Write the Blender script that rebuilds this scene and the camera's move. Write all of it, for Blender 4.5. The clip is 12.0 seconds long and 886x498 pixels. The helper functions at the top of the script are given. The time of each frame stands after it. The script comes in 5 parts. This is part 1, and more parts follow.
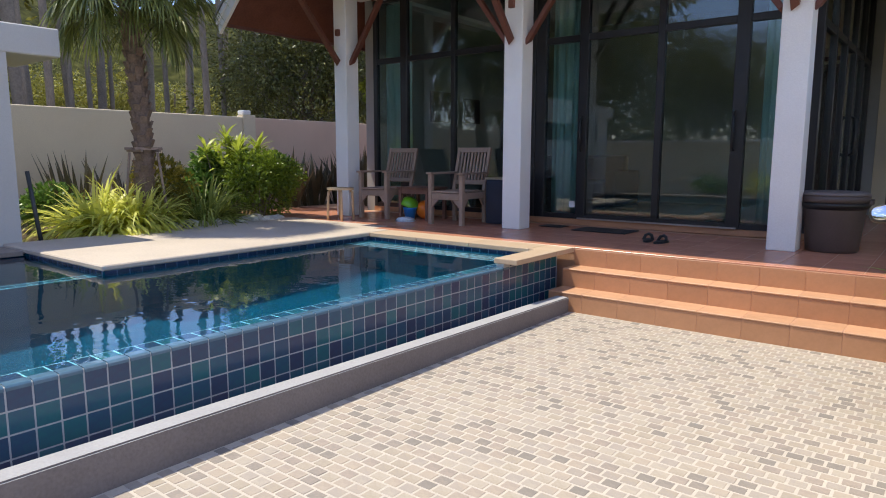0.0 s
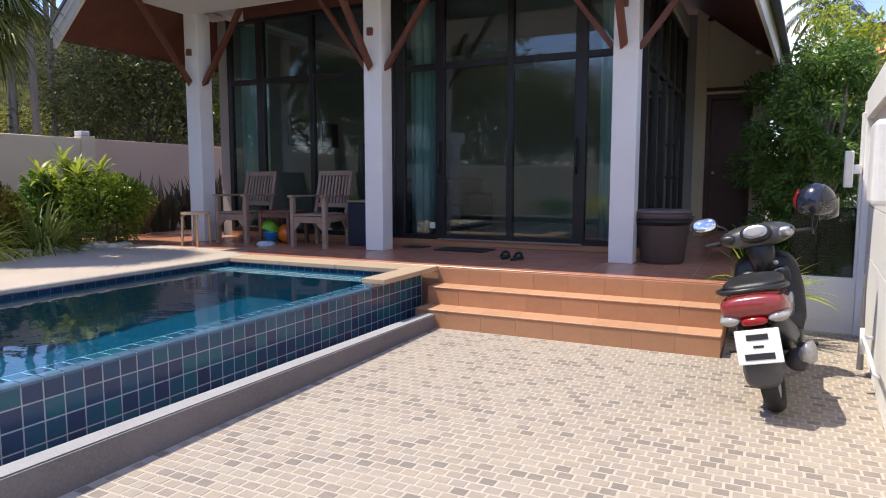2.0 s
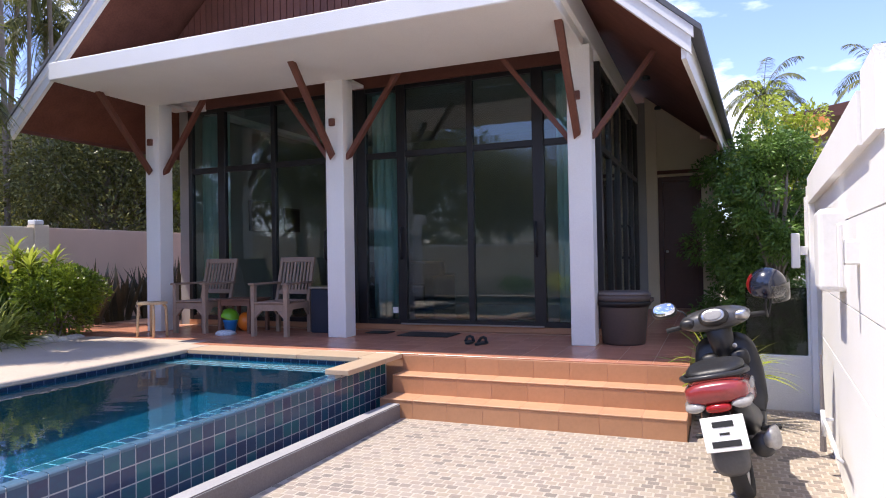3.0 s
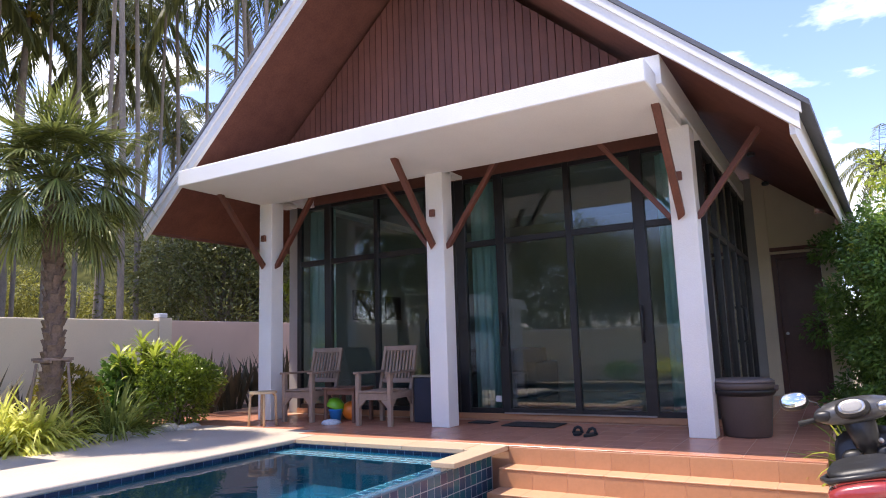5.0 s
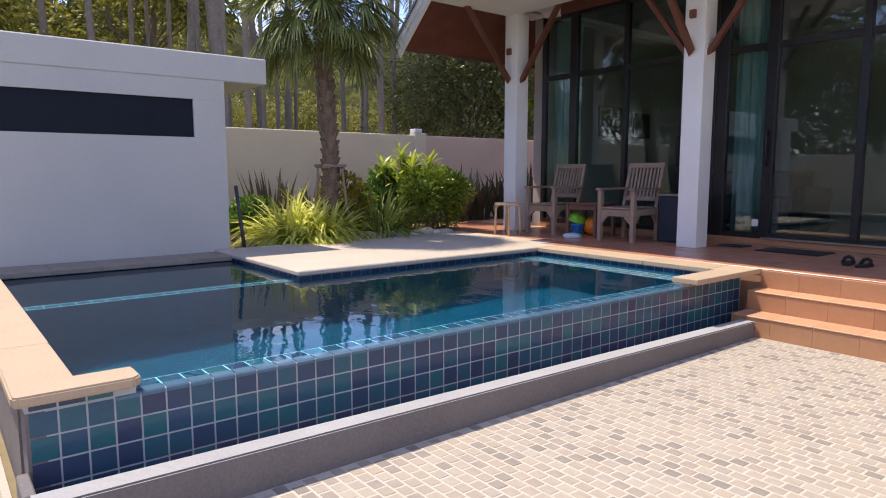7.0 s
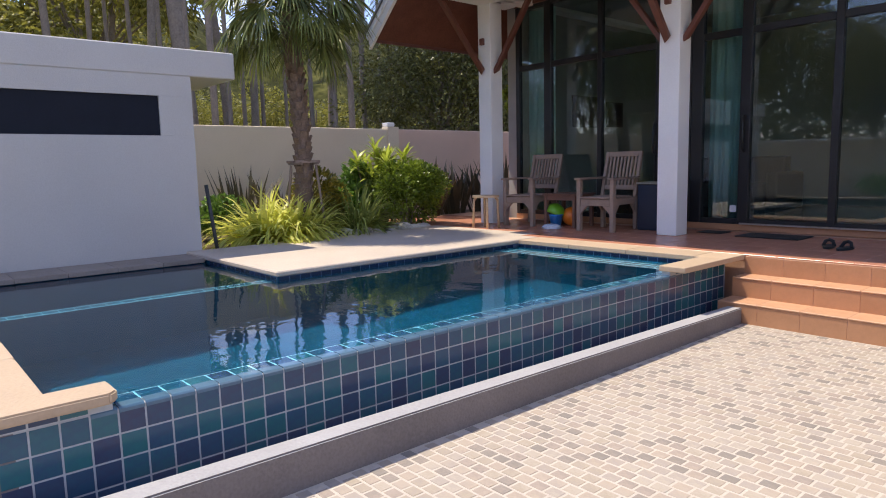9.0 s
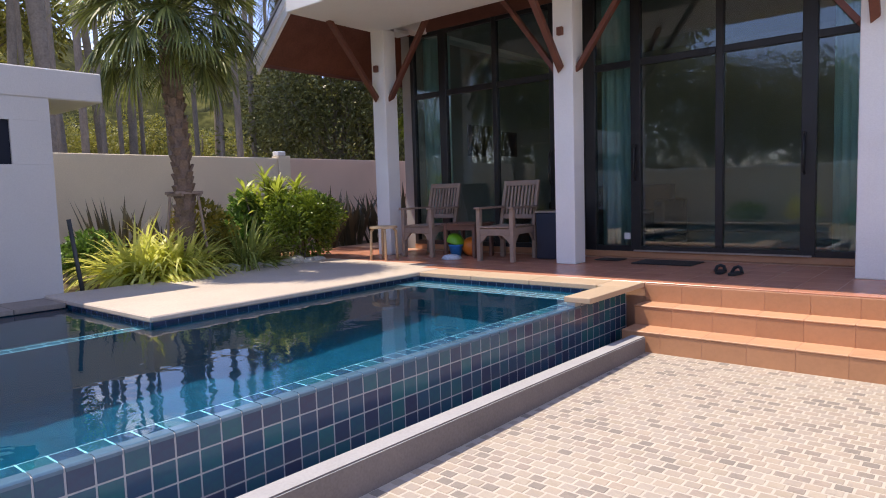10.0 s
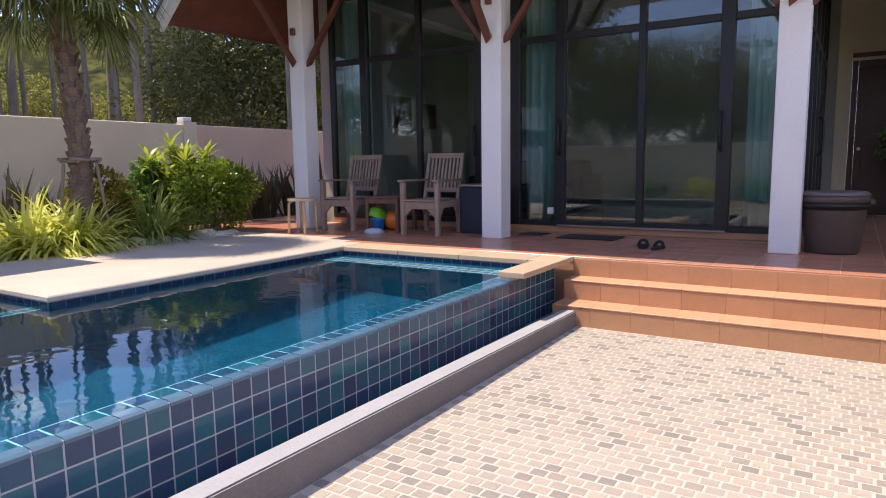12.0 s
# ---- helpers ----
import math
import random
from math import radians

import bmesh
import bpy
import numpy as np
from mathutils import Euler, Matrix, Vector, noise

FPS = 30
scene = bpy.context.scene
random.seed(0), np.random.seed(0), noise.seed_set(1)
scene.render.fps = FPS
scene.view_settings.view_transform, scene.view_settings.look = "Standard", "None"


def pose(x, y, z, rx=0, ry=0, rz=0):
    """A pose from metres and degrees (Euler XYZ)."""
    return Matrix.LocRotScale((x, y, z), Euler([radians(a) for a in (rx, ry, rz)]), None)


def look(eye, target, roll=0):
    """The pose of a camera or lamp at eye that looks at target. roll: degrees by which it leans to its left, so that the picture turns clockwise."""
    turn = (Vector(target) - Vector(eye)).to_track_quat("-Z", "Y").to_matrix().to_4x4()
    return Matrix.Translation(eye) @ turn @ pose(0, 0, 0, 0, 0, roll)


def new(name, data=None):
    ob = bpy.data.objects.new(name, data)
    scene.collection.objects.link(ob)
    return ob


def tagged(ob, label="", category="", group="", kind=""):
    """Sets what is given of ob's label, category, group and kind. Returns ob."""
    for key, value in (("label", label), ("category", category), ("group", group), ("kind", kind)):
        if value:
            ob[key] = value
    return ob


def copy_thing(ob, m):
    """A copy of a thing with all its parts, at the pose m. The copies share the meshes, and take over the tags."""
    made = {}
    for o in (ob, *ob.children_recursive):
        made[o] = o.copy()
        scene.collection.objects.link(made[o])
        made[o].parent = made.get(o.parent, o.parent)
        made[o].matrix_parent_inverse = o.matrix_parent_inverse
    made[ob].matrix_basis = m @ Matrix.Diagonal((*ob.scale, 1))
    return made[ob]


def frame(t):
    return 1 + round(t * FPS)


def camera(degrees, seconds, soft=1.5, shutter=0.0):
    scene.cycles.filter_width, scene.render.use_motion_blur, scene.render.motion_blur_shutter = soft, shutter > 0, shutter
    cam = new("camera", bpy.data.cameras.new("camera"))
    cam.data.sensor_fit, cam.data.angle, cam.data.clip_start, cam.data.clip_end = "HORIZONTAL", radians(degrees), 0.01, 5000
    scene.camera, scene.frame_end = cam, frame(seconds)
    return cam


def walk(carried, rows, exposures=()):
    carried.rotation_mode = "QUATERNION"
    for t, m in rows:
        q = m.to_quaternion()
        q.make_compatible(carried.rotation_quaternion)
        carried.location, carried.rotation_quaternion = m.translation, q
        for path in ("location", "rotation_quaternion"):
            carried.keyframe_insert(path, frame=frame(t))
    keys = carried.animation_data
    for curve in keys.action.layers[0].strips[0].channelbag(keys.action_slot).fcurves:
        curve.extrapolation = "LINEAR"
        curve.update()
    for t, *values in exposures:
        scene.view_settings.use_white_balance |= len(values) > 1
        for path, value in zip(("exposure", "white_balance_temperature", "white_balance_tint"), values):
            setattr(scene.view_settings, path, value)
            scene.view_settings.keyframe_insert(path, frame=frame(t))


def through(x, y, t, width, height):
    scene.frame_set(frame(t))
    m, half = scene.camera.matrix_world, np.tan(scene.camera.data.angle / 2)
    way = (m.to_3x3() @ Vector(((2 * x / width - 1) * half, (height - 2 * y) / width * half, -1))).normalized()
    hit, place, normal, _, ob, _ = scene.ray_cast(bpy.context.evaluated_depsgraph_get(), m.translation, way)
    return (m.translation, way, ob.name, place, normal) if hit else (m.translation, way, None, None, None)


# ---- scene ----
cam = camera(68.0, 12.0, soft=1.05)
PATH = [
    (0, (0.49, 0.35, 1.378), (-0.736, 1.905, 1.099), 0.1),
    (0.5, (0.422, 0.217, 1.382), (-0.727, 1.828, 1.089), -2.9),
    (1, (0.438, 0.162, 1.341), (-1.115, 1.377, 1.008), -2.0),
    (1.5, (0.528, 0.247, 1.372), (-0.735, 1.778, 1.125), -0.2),
    (2, (0.483, 0.202, 1.355), (-0.382, 1.994, 1.15), -0.0),
    (2.5, (0.471, 0.189, 1.39), (-0.313, 2.024, 1.269), 0.2),
    (3, (0.474, 0.19, 1.445), (-0.288, 2.039, 1.474), -1.0),
    (3.5, (0.468, 0.212, 1.47), (-0.273, 2.061, 1.641), -0.9),
    (3.7, (0.479, 0.213, 1.492), (-0.297, 2.035, 1.769), -1.1),
    (5.3, (0.426, 0.149, 1.47), (-0.624, 1.831, 1.732), -0.9),
    (5.5, (0.433, 0.175, 1.438), (-0.626, 1.87, 1.512), -0.8),
    (6, (0.431, 0.214, 1.388), (-0.671, 1.875, 1.217), -0.2),
    (6.5, (0.409, 0.195, 1.382), (-0.868, 1.72, 1.179), -0.4),
    (7, (0.42, 0.178, 1.371), (-1.139, 1.41, 1.14), -0.0),
    (7.2, (0.435, 0.153, 1.395), (-1.141, 1.358, 1.145), 0.1),
    (8.8, (0.246, 0.175, 1.363), (-1.286, 1.437, 1.116), -1.4),
    (9, (0.245, 0.194, 1.364), (-1.256, 1.491, 1.114), -1.4),
    (9.5, (0.117, 0.325, 1.415), (-1.274, 1.75, 1.226), -1.2),
    (10, (-0.011, 0.416, 1.371), (-1.294, 1.941, 1.2), -1.8),
    (10.5, (-0.144, 0.461, 1.367), (-1.165, 2.169, 1.172), -2.2),
    (11, (-0.155, 0.462, 1.364), (-1.138, 2.192, 1.157), -0.1),
    (11.5, (-0.191, 0.462, 1.358), (-1.262, 2.137, 1.148), -0.0),
    (12, (-0.278, 0.455, 1.353), (-1.332, 2.136, 1.098), -0.8),
]
walk(cam, [(t, look(eye, target, roll)) for t, eye, target, roll in PATH],
     [(0, 1.12, 6900, 3), (1, 1.1, 6950, 6), (2.4, 1.08, 6700, 8), (3, 1.33, 6650, 12), (3.5, 1.53, 6650, 12), (5.3, 1.6, 6850, 12), (5.6, 1.58, 6850, 12), (6, 1.41, 7100, 12), (6.5, 1.27, 7100, 9), (7, 1.2, 7100, 9), (9, 1.17, 7100, 9), (10, 1.21, 7100, 12), (12, 1.3, 7100, 12)])

# ---- world, sun ----
scene.view_settings.use_white_balance = True
scene.view_settings.white_balance_temperature = 6720
scene.view_settings.white_balance_tint = 14
world = bpy.data.worlds.new("World")
scene.world = world
world.use_nodes = True
wn = world.node_tree
sky = wn.nodes.new("ShaderNodeTexSky")
sky.sky_type = "NISHITA"
sky.sun_disc = False
sky.sun_elevation = radians(64)
sky.sun_rotation = radians(245)
sky.air_density, sky.dust_density, sky.ozone_density = 1.0, 0.10, 5.0
# thin fair-weather clouds
wtc = wn.nodes.new("ShaderNodeTexCoord")
wmap = wn.nodes.new("ShaderNodeMapping")
wmap.inputs["Scale"].default_value = (1.0, 1.0, 2.6)
wno = wn.nodes.new("ShaderNodeTexNoise")
wno.inputs["Scale"].default_value = 3.4
wno.inputs["Detail"].default_value = 7
wno.inputs["Roughness"].default_value = 0.55
wra = wn.nodes.new("ShaderNodeValToRGB")
wra.color_ramp.elements[0].position, wra.color_ramp.elements[1].position = 0.55, 0.70
wmx = wn.nodes.new("ShaderNodeMixRGB")
wti = wn.nodes.new("ShaderNodeMixRGB")
wti.blend_type = "MULTIPLY"
wti.inputs["Fac"].default_value = 1.0
wti.inputs["Color2"].default_value = (0.92, 0.80, 0.95, 1)
wmx.inputs["Color2"].default_value = (7.0, 7.2, 7.6, 1)
wn.links.new(wtc.outputs["Generated"], wmap.inputs["Vector"])
wn.links.new(wmap.outputs["Vector"], wno.inputs["Vector"])
wn.links.new(wno.outputs["Fac"], wra.inputs["Fac"])
wn.links.new(wra.outputs["Color"], wmx.inputs["Fac"])
wn.links.new(sky.outputs["Color"], wti.inputs["Color1"])
wn.links.new(wti.outputs["Color"], wmx.inputs["Color1"])
wn.links.new(wmx.outputs["Color"], wn.nodes["Background"].inputs["Color"])
wn.nodes["Background"].inputs["Strength"].default_value = 0.15

SUN_TO = Vector((-0.42, -0.20, 1.0))
sun = new("sun", bpy.data.lights.new("sun", "SUN"))
sun.data.energy, sun.data.angle, sun.data.color = 2.6, radians(0.53), (1.0, 0.93, 0.83)
sun.matrix_world = look(SUN_TO * 20, (0, 0, 0))


# ---- materials ----
def material(name, base, rough=0.6, metal=0.0, var=0.12, scale=4.0, fine=60.0, bump=0.15, spec=0.5, hue=None, island=0.0, obj=0.0, coat=0.0):
    """A surface with variation at two scales and fine relief."""
    m = bpy.data.materials.new(name)
    m.use_nodes = True
    nt = m.node_tree
    N, L = nt.nodes, nt.links
    b = N["Principled BSDF"]
    b.inputs["Roughness"].default_value = rough
    b.inputs["Metallic"].default_value = metal
    b.inputs["Specular IOR Level"].default_value = spec
    b.inputs["Coat Weight"].default_value = coat
    tc = N.new("ShaderNodeTexCoord")
    n1, n2 = N.new("ShaderNodeTexNoise"), N.new("ShaderNodeTexNoise")
    n1.inputs["Scale"].default_value, n1.inputs["Detail"].default_value = scale, 5
    n2.inputs["Scale"].default_value, n2.inputs["Detail"].default_value = fine, 3
    L.new(tc.outputs["Object"], n1.inputs["Vector"])
    L.new(tc.outputs["Object"], n2.inputs["Vector"])
    add = N.new("ShaderNodeMath")
    add.operation = "ADD"
    L.new(n1.outputs["Fac"], add.inputs[0])
    L.new(n2.outputs["Fac"], add.inputs[1])
    last = add.outputs[0]
    total = 1.0
    for amount, node, out in ((island, "ShaderNodeNewGeometry", "Random Per Island"), (obj, "ShaderNodeObjectInfo", "Random")):
        if amount:
            g = N.new(node)
            ma = N.new("ShaderNodeMath")
            ma.operation = "MULTIPLY_ADD"
            L.new(g.outputs[out], ma.inputs[0])
            ma.inputs[1].default_value = amount
            L.new(last, ma.inputs[2])
            last, total = ma.outputs[0], total + amount / 2
    mr = N.new("ShaderNodeMapRange")
    mr.inputs["From Min"].default_value, mr.inputs["From Max"].default_value = total - 0.45 - (island + obj) / 2, total + 0.45 + (island + obj) / 2
    L.new(last, mr.inputs["Value"])
    ra = N.new("ShaderNodeValToRGB")
    e = ra.color_ramp.elements
    dark = [max(0.0, c * (1 - var)) for c in base]
    light = [min(1.0, c * (1 + var)) for c in base] if hue is None else hue
    e[0].position, e[1].position = 0.1, 0.9
    e[0].color, e[1].color = (*dark, 1), (*light, 1)
    mid = e.new(0.5)
    mid.color = (*base, 1)
    L.new(mr.outputs["Result"], ra.inputs["Fac"])
    L.new(ra.outputs["Color"], b.inputs["Base Color"])
    if bump:
        bp = N.new("ShaderNodeBump")
        bp.inputs["Strength"].default_value, bp.inputs["Distance"].default_value = bump, 0.01
        L.new(n2.outputs["Fac"], bp.inputs["Height"])
        L.new(bp.outputs["Normal"], b.inputs["Normal"])
    return m


def leafy(name, dark, light, gloss=0.35, through=0.35):
    """Foliage: a coat with some light coming through, each leaf its own tone."""
    m = material(name, [(a + b) / 2 for a, b in zip(dark, light)], rough=gloss, var=0.0, island=1.2, bump=0, spec=0.45)
    N, L = m.node_tree.nodes, m.node_tree.links
    ra = [n for n in N if n.type == "VALTORGB"][0]
    ra.color_ramp.elements[0].color, ra.color_ramp.elements[2].color = (*dark, 1), (*light, 1)
    tr, mx = N.new("ShaderNodeBsdfTranslucent"), N.new("ShaderNodeMixShader")
    L.new(ra.outputs["Color"], tr.inputs["Color"])
    mx.inputs["Fac"].default_value = through
    L.new(N["Principled BSDF"].outputs["BSDF"], mx.inputs[1])
    L.new(tr.outputs["BSDF"], mx.inputs[2])
    L.new(mx.outputs["Shader"], N["Material Output"].inputs["Surface"])
    return m


def glassy(name, tint, ior=1.5, rough=0.0, bump=0.0):
    """Window glass: tinted see-through with mirror gloss by Fresnel."""
    m = bpy.data.materials.new(name)
    m.use_nodes = True
    N, L = m.node_tree.nodes, m.node_tree.links
    N.remove(N["Principled BSDF"])
    t, g, f, mx = N.new("ShaderNodeBsdfTransparent"), N.new("ShaderNodeBsdfGlossy"), N.new("ShaderNodeLayerWeight"), N.new("ShaderNodeMixShader")
    t.inputs["Color"].default_value = (*tint, 1)
    g.inputs["Roughness"].default_value = rough
    f.inputs["Blend"].default_value = 0.5
    f0 = ((ior - 1) / (ior + 1)) ** 2
    pw, sch = N.new("ShaderNodeMath"), N.new("ShaderNodeMath")
    pw.operation, sch.operation = "POWER", "MULTIPLY_ADD"
    pw.inputs[1].default_value, sch.inputs[1].default_value, sch.inputs[2].default_value = 5.0, 1 - f0, f0
    L.new(f.outputs["Facing"], pw.inputs[0])
    L.new(pw.outputs[0], sch.inputs[0])
    if bump:
        n, b = N.new("ShaderNodeTexNoise"), N.new("ShaderNodeBump")
        tc = N.new("ShaderNodeTexCoord")
        n.inputs["Scale"].default_value = 1.3
        b.inputs["Strength"].default_value, b.inputs["Distance"].default_value = bump, 0.02
        L.new(tc.outputs["Object"], n.inputs["Vector"])
        L.new(n.outputs["Fac"], b.inputs["Height"])
        L.new(b.outputs["Normal"], g.inputs["Normal"])
    L.new(sch.outputs[0], mx.inputs["Fac"])
    L.new(t.outputs["BSDF"], mx.inputs[1])
    L.new(g.outputs["BSDF"], mx.inputs[2])
    L.new(mx.outputs["Shader"], N["Material Output"].inputs["Surface"])
    return m


# white cabin render, greyed: the shade on it is in the base colour
CABIN_SHADE = material("white_render_in_shade", (0.49, 0.475, 0.45), 0.8, var=0.06, scale=1.5, fine=90, bump=0.2)
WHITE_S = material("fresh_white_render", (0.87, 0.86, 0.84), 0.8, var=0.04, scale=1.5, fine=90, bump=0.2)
WHITE = material("white_render", (0.80, 0.79, 0.77), 0.8, var=0.06, scale=1.5, fine=90, bump=0.25)
WHITE_B = material("white_board", (0.78, 0.77, 0.75), 0.6, var=0.05, scale=2, fine=40, bump=0.08)
CREAM = material("cream_render", (0.73, 0.62, 0.46), 0.85, var=0.10, scale=1.2, fine=80, bump=0.25)
PEACH = material("peach_render", (0.70, 0.50, 0.38), 0.85, var=0.10, scale=1.2, fine=80, bump=0.25)
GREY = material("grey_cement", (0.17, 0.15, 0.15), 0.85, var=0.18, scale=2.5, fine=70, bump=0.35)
KERB_SUNLIT = material("sunlit_cement_tone", (0.34, 0.33, 0.335), 0.8, var=0.12, scale=3, fine=70, bump=0.3)
COPING = material("cream_stone", (0.47, 0.345, 0.235), 0.6, var=0.13, scale=3, fine=55, bump=0.25, obj=0.5)
COPING_SHADE = material("shaded_coping_stone", (0.26, 0.215, 0.18), 0.75, var=0.2, scale=3, fine=55, bump=0.3, obj=0.3)
DECKM = material("deck_stone", (0.50, 0.42, 0.345), 0.7, var=0.14, scale=1.6, fine=60, bump=0.3)
TERRA = material("terracotta_tile", (0.46, 0.232, 0.122), 0.45, var=0.12, scale=5, fine=50, bump=0.08, obj=0.7)
# treads: some wear, and the sun on them painted as a paler tile
TERRA_T = material("worn_sunlit_tread_tile", (0.52, 0.285, 0.165), 0.55, var=0.16, scale=7, fine=50, bump=0.12, obj=0.6)
TERRA_F = material("terracotta_floor_tile", (0.53, 0.235, 0.150), 0.26, var=0.14, scale=5, fine=50, bump=0.06, obj=0.6)
GROUT_O = material("orange_grout", (0.50, 0.28, 0.18), 0.8, var=0.1, bump=0.2)
GROUT_W = material("pale_grout", (0.40, 0.425, 0.45), 0.7, var=0.1, bump=0.2)
GROUT_P = material("paving_grout", (0.48, 0.42, 0.355), 0.85, var=0.1, bump=0.3)
POOLTILE = material("blue_pool_tile", (0.022, 0.050, 0.105), 0.16, var=0.35, scale=9, fine=40, bump=0.05, hue=(0.022, 0.105, 0.125), obj=2.2, spec=0.4)
for e_, c_ in zip([q for q in POOLTILE.node_tree.nodes if q.type == "VALTORGB"][0].color_ramp.elements, ((0.040, 0.050, 0.105), (0.030, 0.080, 0.145), (0.024, 0.135, 0.160))):
    e_.color = (*c_, 1)
# darker copy of the pool tile: the inner band's shade is in its colour
POOLTILE_SHADE = material("shaded_waterline_tile", (0.014, 0.030, 0.080), 0.2, var=0.4, scale=9, fine=40, bump=0.05, obj=1.2, spec=0.4)
# same wet tile made paler, with the sky's sheen in its base colour
SHEENTILE = material("wet_sheen_edge_tile", (0.075, 0.15, 0.22), 0.12, var=0.15, scale=9, fine=40, bump=0.03, obj=0.8)
WOOD_D = material("dark_stained_wood", (0.145, 0.054, 0.037), 0.6, var=0.25, scale=6, fine=45, bump=0.15, obj=0.6)
WOOD_B = material("brace_wood", (0.135, 0.046, 0.030), 0.5, var=0.25, scale=8, fine=50, bump=0.15, obj=0.3)
TEAK = material("weathered_teak", (0.30, 0.215, 0.165), 0.7, var=0.25, scale=9, fine=80, bump=0.25, obj=0.4)
BAMBOO = material("pale_cane", (0.56, 0.40, 0.24), 0.55, var=0.2, scale=10, fine=60, bump=0.15)
ALU = material("dark_aluminium", (0.016, 0.016, 0.018), 0.38, metal=0.0, var=0.15, bump=0.02)
BLACK = material("black_plastic", (0.012, 0.012, 0.013), 0.42, var=0.2, bump=0.04)
RUBBER = material("tyre_rubber", (0.018, 0.018, 0.019), 0.8, var=0.2, bump=0.2)
STEEL = material("worn_steel", (0.55, 0.55, 0.56), 0.3, metal=1.0, var=0.15, bump=0.05)
DOORW = material("brown_door", (0.085, 0.034, 0.026), 0.4, var=0.2, scale=6, fine=40, bump=0.08)
WINDARK = material("dark_panel", (0.010, 0.013, 0.022), 0.6, var=0.15, bump=0.02, spec=0.15)
ROOFT = material("grey_roof_tile", (0.10, 0.105, 0.12), 0.7, var=0.2, bump=0.3)
SOIL = material("garden_soil", (0.20, 0.15, 0.10), 0.95, var=0.35, scale=6, fine=40, bump=0.8)
GLASS = glassy("tinted_glass", (0.79, 0.87, 0.86), ior=1.75, bump=0.06)
CLEAR = glassy("clear_glass", (0.8, 0.82, 0.82), ior=1.5)


# ---- mesh helpers ----
def mesh_of(name, bm, mats, smooth=False):
    me = bpy.data.meshes.new(name)
    bm.to_mesh(me)
    bm.free()
    for m in mats if isinstance(mats, (list, tuple)) else (mats,):
        me.materials.append(m)
    if smooth:
        for p in me.polygons:
            p.use_smooth = True
    return me


def part(name, bm, mats, parent=None, label="", smooth=False):
    ob = new(name, mesh_of(name, bm, mats, smooth) if isinstance(bm, bmesh.types.BMesh) else bm)
    if parent:
        ob.parent = parent
    if label:
        tagged(ob, label)
    return ob


def box(x0, x1, y0, y1, z0, z1, bev=0.0, bm=None, m=None, mat=0, seg=1):
    """A box, edges bevelled, into bm."""
    b = bmesh.new()
    bmesh.ops.create_cube(b, size=1.0)
    for v in b.verts:
        v.co = Vector((x0 + (v.co.x + 0.5) * (x1 - x0), y0 + (v.co.y + 0.5) * (y1 - y0), z0 + (v.co.z + 0.5) * (z1 - z0)))
    if bev:
        bmesh.ops.bevel(b, geom=b.edges[:], offset=bev, segments=seg, affect="EDGES", profile=0.5)
    return merge(b, bm, m, mat)


def merge(b, bm=None, m=None, mat=0):
    if m is not None:
        bmesh.ops.transform(b, matrix=m, verts=b.verts[:])
    for f in b.faces:
        f.material_index = mat
    if bm is None:
        return b
    me = bpy.data.meshes.new("tmp")
    b.to_mesh(me)
    b.free()
    bm.from_mesh(me)
    bpy.data.meshes.remove(me)
    return bm


def tube(points, radii, sides=10, bm=None, mat=0, caps=True):
    """A round tapered tube along points."""
    b = bmesh.new()
    pts = [Vector(p) for p in points]
    if not isinstance(radii, (list, tuple)):
        radii = [radii] * len(pts)
    rings = []
    side = None
    for i, p in enumerate(pts):
        d = (pts[min(i + 1, len(pts) - 1)] - pts[max(i - 1, 0)]).normalized()
        if side is None:
            side = d.orthogonal().normalized()
        side = (side - d * side.dot(d)).normalized()
        up = d.cross(side)
        rings.append([b.verts.new(p + (side * math.cos(a) + up * math.sin(a)) * radii[i]) for a in [2 * math.pi * k / sides for k in range(sides)]])
    for r0, r1 in zip(rings, rings[1:]):
        for k in range(sides):
            b.faces.new((r0[k], r0[(k + 1) % sides], r1[(k + 1) % sides], r1[k]))
    if caps:
        b.faces.new(rings[0][::-1])
        b.faces.new(rings[-1])
    return merge(b, bm, None, mat)


def lathe(profile, sides=20, bm=None, m=None, mat=0):
    """A turned form: (radius, height) pairs round z."""
    b = bmesh.new()
    rings = [[b.verts.new((r * math.cos(2 * math.pi * k / sides), r * math.sin(2 * math.pi * k / sides), z)) for k in range(sides)] for r, z in profile]
    for r0, r1 in zip(rings, rings[1:]):
        for k in range(sides):
            b.faces.new((r0[k], r0[(k + 1) % sides], r1[(k + 1) % sides], r1[k]))
    b.faces.new(rings[0][::-1])
    b.faces.new(rings[-1])
    return merge(b, bm, m, mat)


def prism(outline, axis, a, b_, bm=None, mat=0, m=None):
    """An outline of (u, v) pairs pushed from a to b_ along an axis: x: (y, z), y: (x, z), z: (x, y)."""
    put = {"x": lambda u, v, w: (w, u, v), "y": lambda u, v, w: (u, w, v), "z": lambda u, v, w: (u, v, w)}[axis]
    b = bmesh.new()
    lo = [b.verts.new(put(u, v, a)) for u, v in outline]
    hi = [b.verts.new(put(u, v, b_)) for u, v in outline]
    b.faces.new(lo)
    b.faces.new(hi[::-1])
    n = len(lo)
    for k in range(n):
        b.faces.new((lo[k], hi[k], hi[(k + 1) % n], lo[(k + 1) % n]))
    bmesh.ops.recalc_face_normals(b, faces=b.faces[:])
    return merge(b, bm, m, mat)


def empty(name, label="", category="", group="", kind="", at=(0, 0, 0)):
    ob = new(name)
    ob.location = at
    return tagged(ob, label, category, group, kind)


